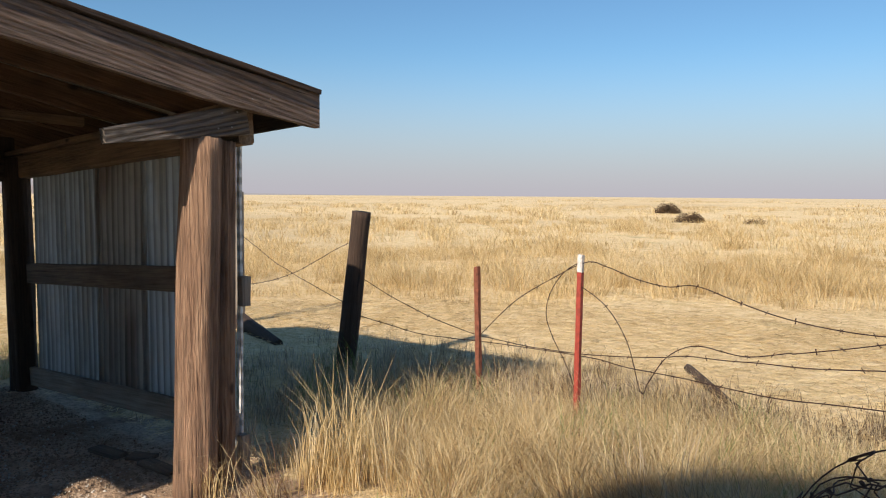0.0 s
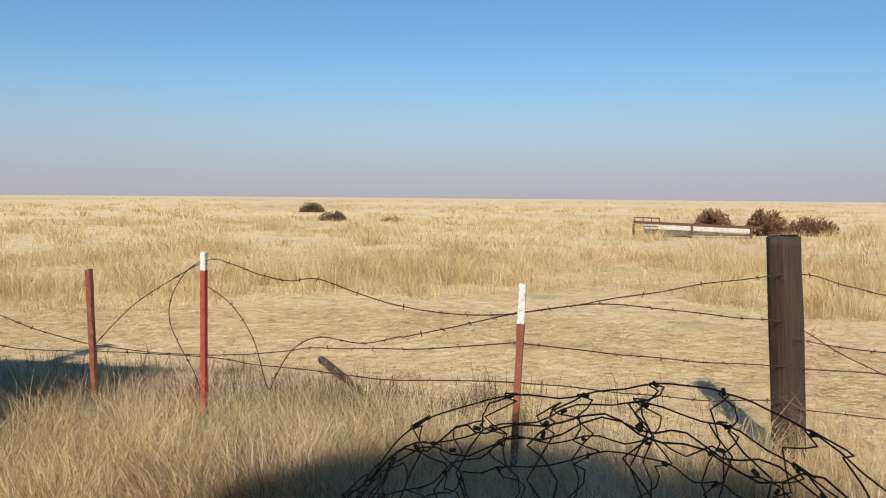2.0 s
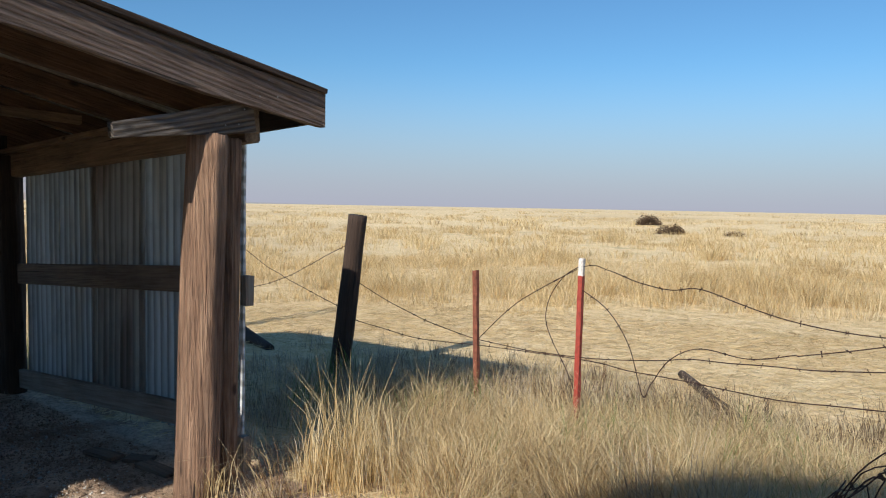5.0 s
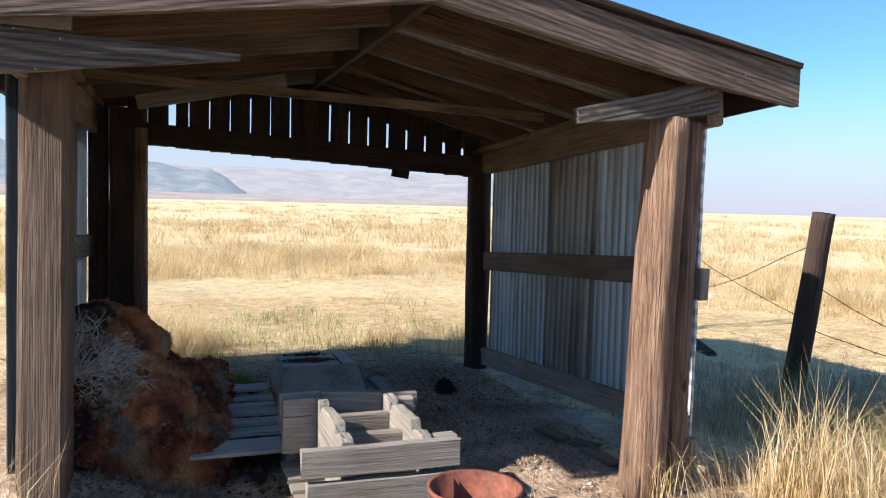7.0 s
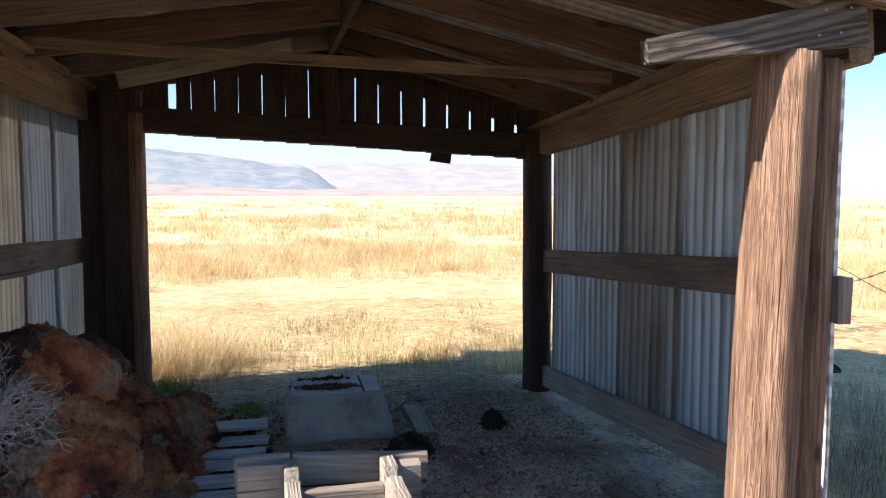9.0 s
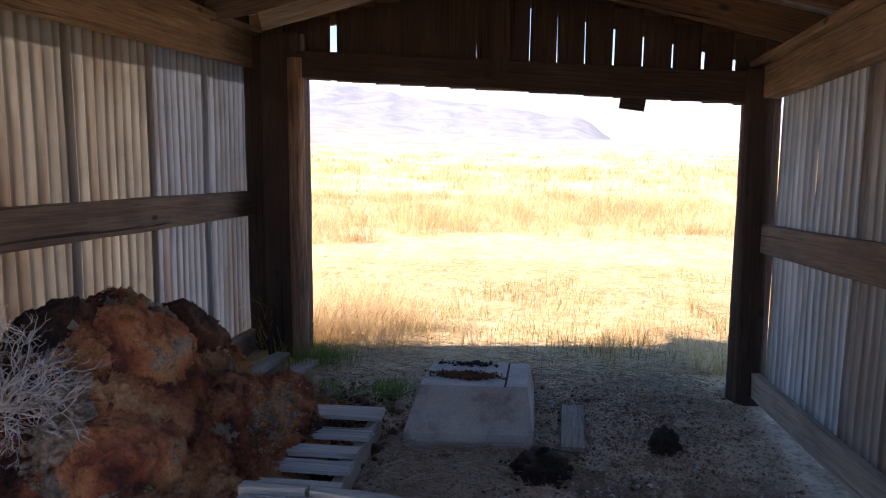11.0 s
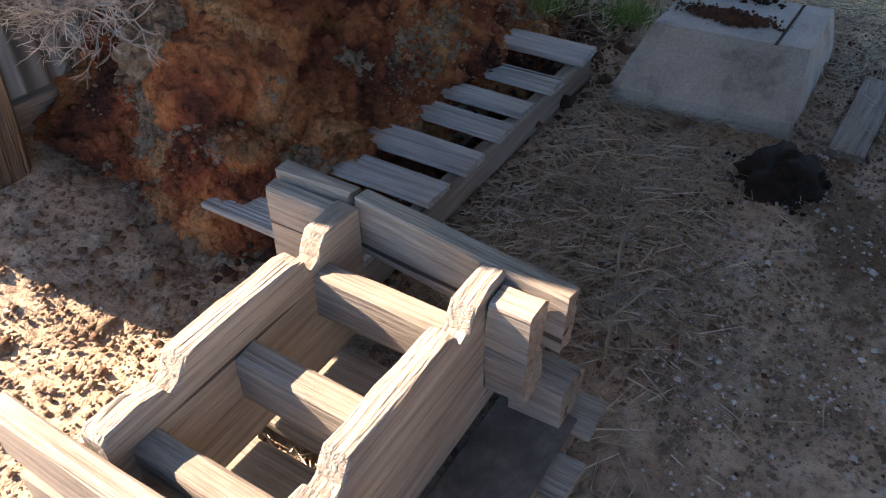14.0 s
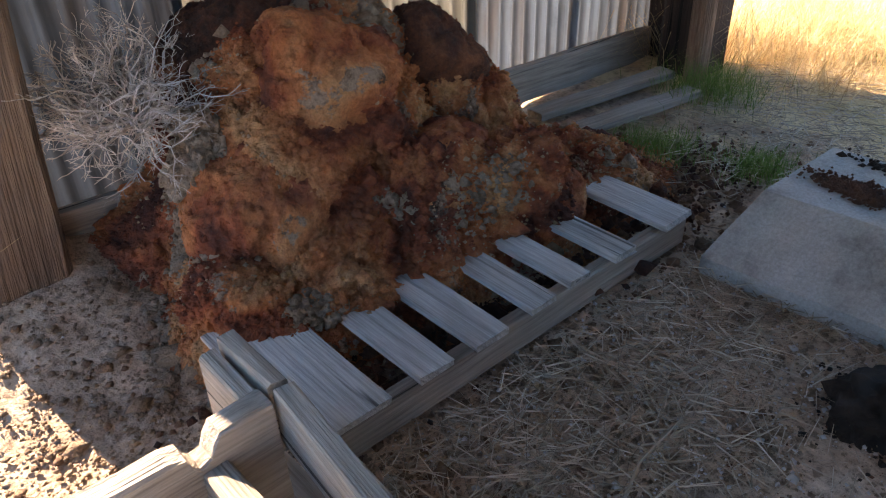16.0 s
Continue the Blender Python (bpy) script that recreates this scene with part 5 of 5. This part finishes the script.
patch(0.35, 2.85, 0.75, 0.35, 9000, 0.30, 0.0024, 1.2, M_SHRUB, "dark_weeds", "dark brown dead brush in shade under the netting", 40, 0.08)
patch(-1.2, 4.0, 0.9, 0.5, 4000, 0.22, 0.0026, 1.2, M_TUMBLE, "dark_weeds", "reddish-brown dead stems among the bleached grass", 40, 0.08)
patch(1.2, 4.0, 0.5, 0.4, 5500, 0.34, 0.0026, 1.2, M_STRAW_PALE, "rank_grass", "bleached grass round the thick fence post")
patch(-2.25, 3.15, 0.09, 0.10, 500, 0.42, 0.004, 0.5, M_STRAW, "grass_tuft", "golden grass tuft by the corner post", 20)
patch(-1.2, 4.3, 0.9, 0.4, 1500, 0.26, 0.003, 0.8, M_GREEN, "rank_grass", "fresh green blades among bleached grass by the fence", 30, 0.07)
patch(-1.6, 5.2, 1.0, 0.35, 3500, 0.22, 0.003, 0.9, M_SHRUB, "dark_weeds", "dark brown dead weeds under the wire fence", 18, 0.08)
patch(-6.9, 2.2, 0.8, 0.9, 1800, 0.10, 0.003, 1.0, M_GREEN, "sparse_grass", "sparse green grass in the straw behind the shed", 30, 0.12)
patch(-6.35, 0.55, 0.4, 0.3, 5000, 0.30, 0.0026, 1.9, M_STRAW_PALE, "rank_grass", "golden grass beside the back opening")
patch(-5.5, 3.0, 0.12, 0.14, 900, 0.34, 0.003, 0.9, M_STRAW, "grass_tuft", "golden grass tuft by the back post", 20)
patch(-6.3, 2.6, 0.5, 0.5, 1500, 0.14, 0.003, 1.1, M_STRAW, "rank_grass", "short golden grass behind the shed")


def tuft(x, y, s, n, h, material, name, label):
    xy = np.c_[rng.normal(x, s, n), rng.normal(y, s, n)]
    return tagged(blades(name, xy, h * rng.uniform(0.4, 1.1, n), 0.0022, 1.3, material, rng), label, "grass", "green tufts", "stuff")


tuft(-4.92, 0.76, 0.08, 900, 0.075, M_GREEN, "green_tuft", "fresh green grass tuft on the earth floor")
tuft(-5.05, 1.10, 0.06, 700, 0.065, M_GREEN, "green_tuft", "fresh green grass tuft on the earth floor")
tuft(-5.50, 0.62, 0.10, 700, 0.15, M_GREEN, "green_tuft", "fresh green grass by the back post")

# mown straw over the open ground, lying
def lying(n, r0, r1, ln, w, material, name):
    a = rng.uniform(radians(30), radians(250), n)
    r = np.sqrt(rng.uniform(r0 ** 2, r1 ** 2, n))
    x, y = -1.5 + r * np.cos(a), 1.5 + r * np.sin(a)
    keep = ~in_shed(x, y)
    xy = np.c_[x, y][keep]
    L = ln * rng.uniform(0.4, 1.3, len(xy))
    return tagged(strands(name, xy, L, w, material, rng, 0.0, 0.12, heading=0.6, spread=2.6), "mown pale straw lying on the ground", "straw", kind="stuff")


lying(80000, 0.5, 8, 0.11, 0.0026, M_STRAW_PALE, "mown_straw")
lying(90000, 6, 18, 0.17, 0.006, M_STRAW_PALE, "mown_straw")
n = 5200
xy = np.c_[rng.normal(-3.55, 0.65, n), rng.normal(1.42, 0.22, n)]
xy = xy[(xy[:, 0] > -5.4) & (xy[:, 1] > 1.22)]
tagged(strands("floor_straw", xy, 0.085 * rng.uniform(0.3, 1.3, len(xy)), 0.0016, M_LITTER, rng, 0.006, 0.10), "scattered straw on the earth floor", "straw", kind="stuff")


def clods(name, n, cx, cy, sx, sy, r, material, label, seed, top=0.0):
    """Loose crumbs of earth or pebbles, each a small uneven octahedron."""
    g = np.random.default_rng(seed)
    c = np.c_[g.normal(cx, sx, n), g.normal(cy, sy, n)]
    ok = (c[:, 0] > -5.6) & (c[:, 1] > 0.18) & (c[:, 1] < 2.84)
    c = c[ok]
    z = np.array([ground_height(a, b) for a, b in c]) + top + r * 0.3
    return tagged(octahedra(name, np.c_[c, z], r, material, g), label, "gravel", kind="stuff")


n = 5200
xy = np.c_[rng.normal(-5.45, 0.35, n), rng.uniform(0.55, 2.75, n)]
tagged(strands("floor_straw", xy[xy[:, 0] < -4.7], 0.10 * rng.uniform(0.3, 1.3, int((xy[:, 0] < -4.7).sum())), 0.002, M_LITTER, rng, 0.006, 0.12), "matted grey straw on the ground under the back opening", "straw", kind="stuff")
clods("earth_crumbs", 12000, -3.3, 0.9, 0.6, 0.6, 0.0042, M_CLOD, "loose earth crumbs on the shed floor", 31)
clods("earth_crumbs", 12000, -3.0, 2.0, 0.8, 0.6, 0.0032, M_CLOD, "loose earth crumbs on the shed floor", 32)
clods("earth_crumbs", 8000, -4.6, 2.2, 0.6, 0.5, 0.0036, M_CLOD, "loose earth crumbs on the shed floor", 33)
clods("earth_clods", 700, -3.4, 0.8, 0.45, 0.4, 0.0085, M_CLOD_RED, "crumbled red-brown clods round the heap", 34)
clods("earth_clods", 1200, -4.5, 0.95, 0.3, 0.2, 0.0085, M_CLOD_RED, "crumbled red-brown clods round the heap", 35)
clods("pale_pebbles", 5000, -3.7, 1.8, 0.8, 0.5, 0.0034, M_GLASS_BIT, "small pale pebbles on the shed floor", 36)

clods("black_crumbs", 110, -4.95, 1.52, 0.02, 0.07, 0.006, M_DUNG, "black crumbs strewn on the concrete block", 37, 0.192)
clods("dried_dung", 1500, -4.77, 1.52, 0.026, 0.06, 0.0045, M_DUNG_RED, "crumbled red-brown dried dung on the concrete block", 38, 0.192)
clods("dark_crumbs", 2500, -3.3, 1.9, 0.7, 0.5, 0.002, M_DUNG_RED, "dark manure crumbs on the shed floor", 39)
clods("dark_crumbs", 2500, -4.8, 2.3, 0.4, 0.35, 0.0022, M_DUNG_RED, "dark manure crumbs on the shed floor", 40)

# rusty bucket before the rack
def bucket():
    t = thing("rusty_bucket", "open rusty red-brown steel bucket standing on bare earth", "bucket", at=(-1.86, 1.50, 0))
    bm = bmesh.new()
    rings = []
    for r, z in ((0.105, 0.0), (0.135, 0.40), (0.141, 0.405), (0.141, 0.415), (0.129, 0.412), (0.100, 0.01)):
        rings.append([bm.verts.new((r * math.cos(2 * math.pi * k / 40), r * math.sin(2 * math.pi * k / 40), z)) for k in range(40)])
    for a, b in zip(rings, rings[1:]):
        for k in range(40):
            bm.faces.new((a[k], a[(k + 1) % 40], b[(k + 1) % 40], b[k]))
    bm.faces.new(rings[0][::-1])
    bm.faces.new(rings[-1])
    part("body", bm, M_RUST_RED, t, "", True)
    bm = bmesh.new()
    tube_mesh(bm, [(0.14 * math.cos(a), 0.02 + 0.145 * math.sin(a) * 0.3, 0.39 - 0.13 * math.sin(a)) for a in np.linspace(0, math.pi, 18)], 0.003)
    part("wire_handle", bm, M_RUST_WIRE, t, "thin wire handle")


bucket()

# oddments
for k, (x, y, a, l) in enumerate(((-3.45, 2.60, 0.3, 0.24), (-3.25, 2.68, 0.9, 0.20), (-3.05, 2.66, 0.1, 0.26))):
    tagged(beam("wood_scrap", (x - l / 2 * math.cos(a), y - l / 2 * math.sin(a) * 0.4, 0.012), (x + l / 2 * math.cos(a), y + l / 2 * math.sin(a) * 0.4, 0.014), 0.02, 0.08, M_WOOD_BROWN, None, seed=160 + k, segs=5), "short scrap of old board on earth by the wall", "wood scrap", "scraps by the wall")
tagged(log("fallen_log", (-6.15, 5.30, 0.06), (-5.15, 5.02, 0.0), 0.09, 0.04, M_WOOD_DARK, None, "", 17), "dark fallen log in shaded grass beside the shed", "log")
for k, (pts) in enumerate((((-3.62, 1.72, 0.012), (-3.45, 1.68, 0.02), (-3.30, 1.72, 0.012)), ((-3.40, 1.45, 0.012), (-3.30, 1.49, 0.014), (-3.22, 1.56, 0.012)), ((-3.9, 1.58, 0.012), (-3.7, 1.60, 0.03), (-3.52, 1.66, 0.01)))):
    bm = bmesh.new()
    tube_mesh(bm, pts, 0.0035, 5)
    tagged(part("fallen_stalk", bm, M_LITTER), "thin pale dry stalk lying on the earth floor", "stalk", "stalks on the floor")
dead_weed((0.15, 2.75, 0.0), 0.42, "dark leafless brush in the shade under the netting", 41, 26, M_SHRUB)
dead_weed((-0.25, 3.15, 0.0), 0.34, "dark leafless brush in the shade by the netting", 42, 22, M_SHRUB)
dead_weed((1.55, 2.7, 0.0), 0.85, "tall dark bare weed beside the netting", 43, 14, M_SHRUB)


def stalks(x, y, n, h, s, material, label):
    xy = np.c_[rng.normal(x, s, n), rng.normal(y, s, n)]
    tagged(blades("grass_tuft", xy, h * rng.uniform(0.4, 1.1, n), 0.0035, 0.7, material, rng), label, "grass", kind="stuff")


stalks(-2.62, 0.12, 90, 0.42, 0.09, M_STRAW, "golden grass by the front post")
stalks(-2.35, -0.02, 90, 0.38, 0.10, M_STRAW, "golden grass by the front post")
stalks(-2.30, 1.02, 26, 0.14, 0.03, M_STRAW, "small golden tuft before the rack")
stalks(-2.02, 1.78, 14, 0.42, 0.03, M_STRAW, "thin dry stalks by the bucket")
stalks(-2.50, 2.62, 45, 0.26, 0.035, M_STRAW, "golden grass at the foot of the round post")
stalks(-6.9, 1.9, 60, 0.24, 0.12, M_STRAW, "dry weed stalks behind the shed")
stalks(-6.0, 1.5, 60, 0.18, 0.10, M_STRAW, "dry weed stalks behind the shed")
stalks(-6.2, 2.0, 200, 0.10, 0.25, M_GREEN, "sparse green grass behind the shed")
stalks(-6.6, 1.0, 200, 0.10, 0.25, M_GREEN, "sparse green grass behind the shed")
stalks(-1.6, 3.4, 250, 0.10, 0.25, M_GREEN, "sparse green grass in the straw")
stalks(-3.2, 4.2, 250, 0.12, 0.35, M_GREEN, "sparse green grass in the shade of the shed")

# crumbled hay between the pallet's boards, and what fell from the dung
clods("dark_clods", 900, -3.85, 0.98, 0.32, 0.07, 0.013, M_PILE_DARK, "dark clods of rotten hay between pallet boards", 51, 0.03)
clods("grey_clods", 500, -3.35, 0.62, 0.12, 0.12, 0.013, M_CLOD, "grey-brown clods at the foot of the heap", 52)
clods("black_crumbs", 500, -4.21, 1.86, 0.065, 0.05, 0.005, M_DUNG, "black dung crumbs strewn on the earth", 53)
clods("black_crumbs", 200, -4.52, 2.37, 0.04, 0.032, 0.005, M_DUNG, "black dung crumbs strewn on the earth", 54)

chip = raw_mesh("feather", np.array([(-3.640, 0.600, 0.520), (-3.652, 0.606, 0.528), (-3.650, 0.600, 0.562), (-3.640, 0.596, 0.556)]), np.array([(0, 1, 2, 3)]), M_WHITE_PAINT)
chip.modifiers.new("thick", "SOLIDIFY").thickness = 0.002
tagged(chip, "small white feather stuck on the red-brown heap", "feather")

clods("dark_crumbs", 1500, -5.1, 2.1, 0.28, 0.42, 0.0032, M_DUNG_RED, "dark manure crumbs by the back opening", 61)
clods("dark_crumbs", 900, -4.75, 0.95, 0.22, 0.09, 0.006, M_PILE_DARK, "dark crumbled hay behind the pallet", 62)

groove = beam("joint", (-4.62, 1.70, 0.193), (-4.99, 1.71, 0.193), 0.003, 0.008, M_DUNG, None, seed=170)
groove.parent = bpy.data.objects["concrete_block"]


def nails(spots, way, r=0.0042):
    """Round nail heads standing proud of the timber."""
    for p in spots:
        bm = bmesh.new()
        bmesh.ops.create_cone(bm, cap_ends=True, segments=8, radius1=r, radius2=r * 0.8, depth=0.003)
        ob = part("nail_head", bm, M_NAIL, shed)
        ob.matrix_local = frame_between(p, Vector(p) + Vector(way) * 0.01, (0, 1, 0))[0] @ pose(0, 0, 0, 0, 90, 0)


nails([(-2.553, 2.80, 1.74), (-2.553, 2.77, 1.67), (-2.553, 2.72, 1.73), (-2.553, 2.70, 1.66), (-2.553, 0.20, 1.74), (-2.553, 0.26, 1.62), (-2.553, 0.33, 1.72), (-2.507, 2.9, 1.88), (-2.507, 2.85, 1.80), (-2.507, 2.95, 1.81)], (1, 0, 0))
nails([(-3.62, 2.866, 0.93), (-4.2, 2.866, 0.90), (-4.66, 2.866, 0.87), (-3.2, 2.866, 0.25), (-3.9, 2.866, 0.18), (-4.5, 2.866, 0.15)], (0, -1, 0))
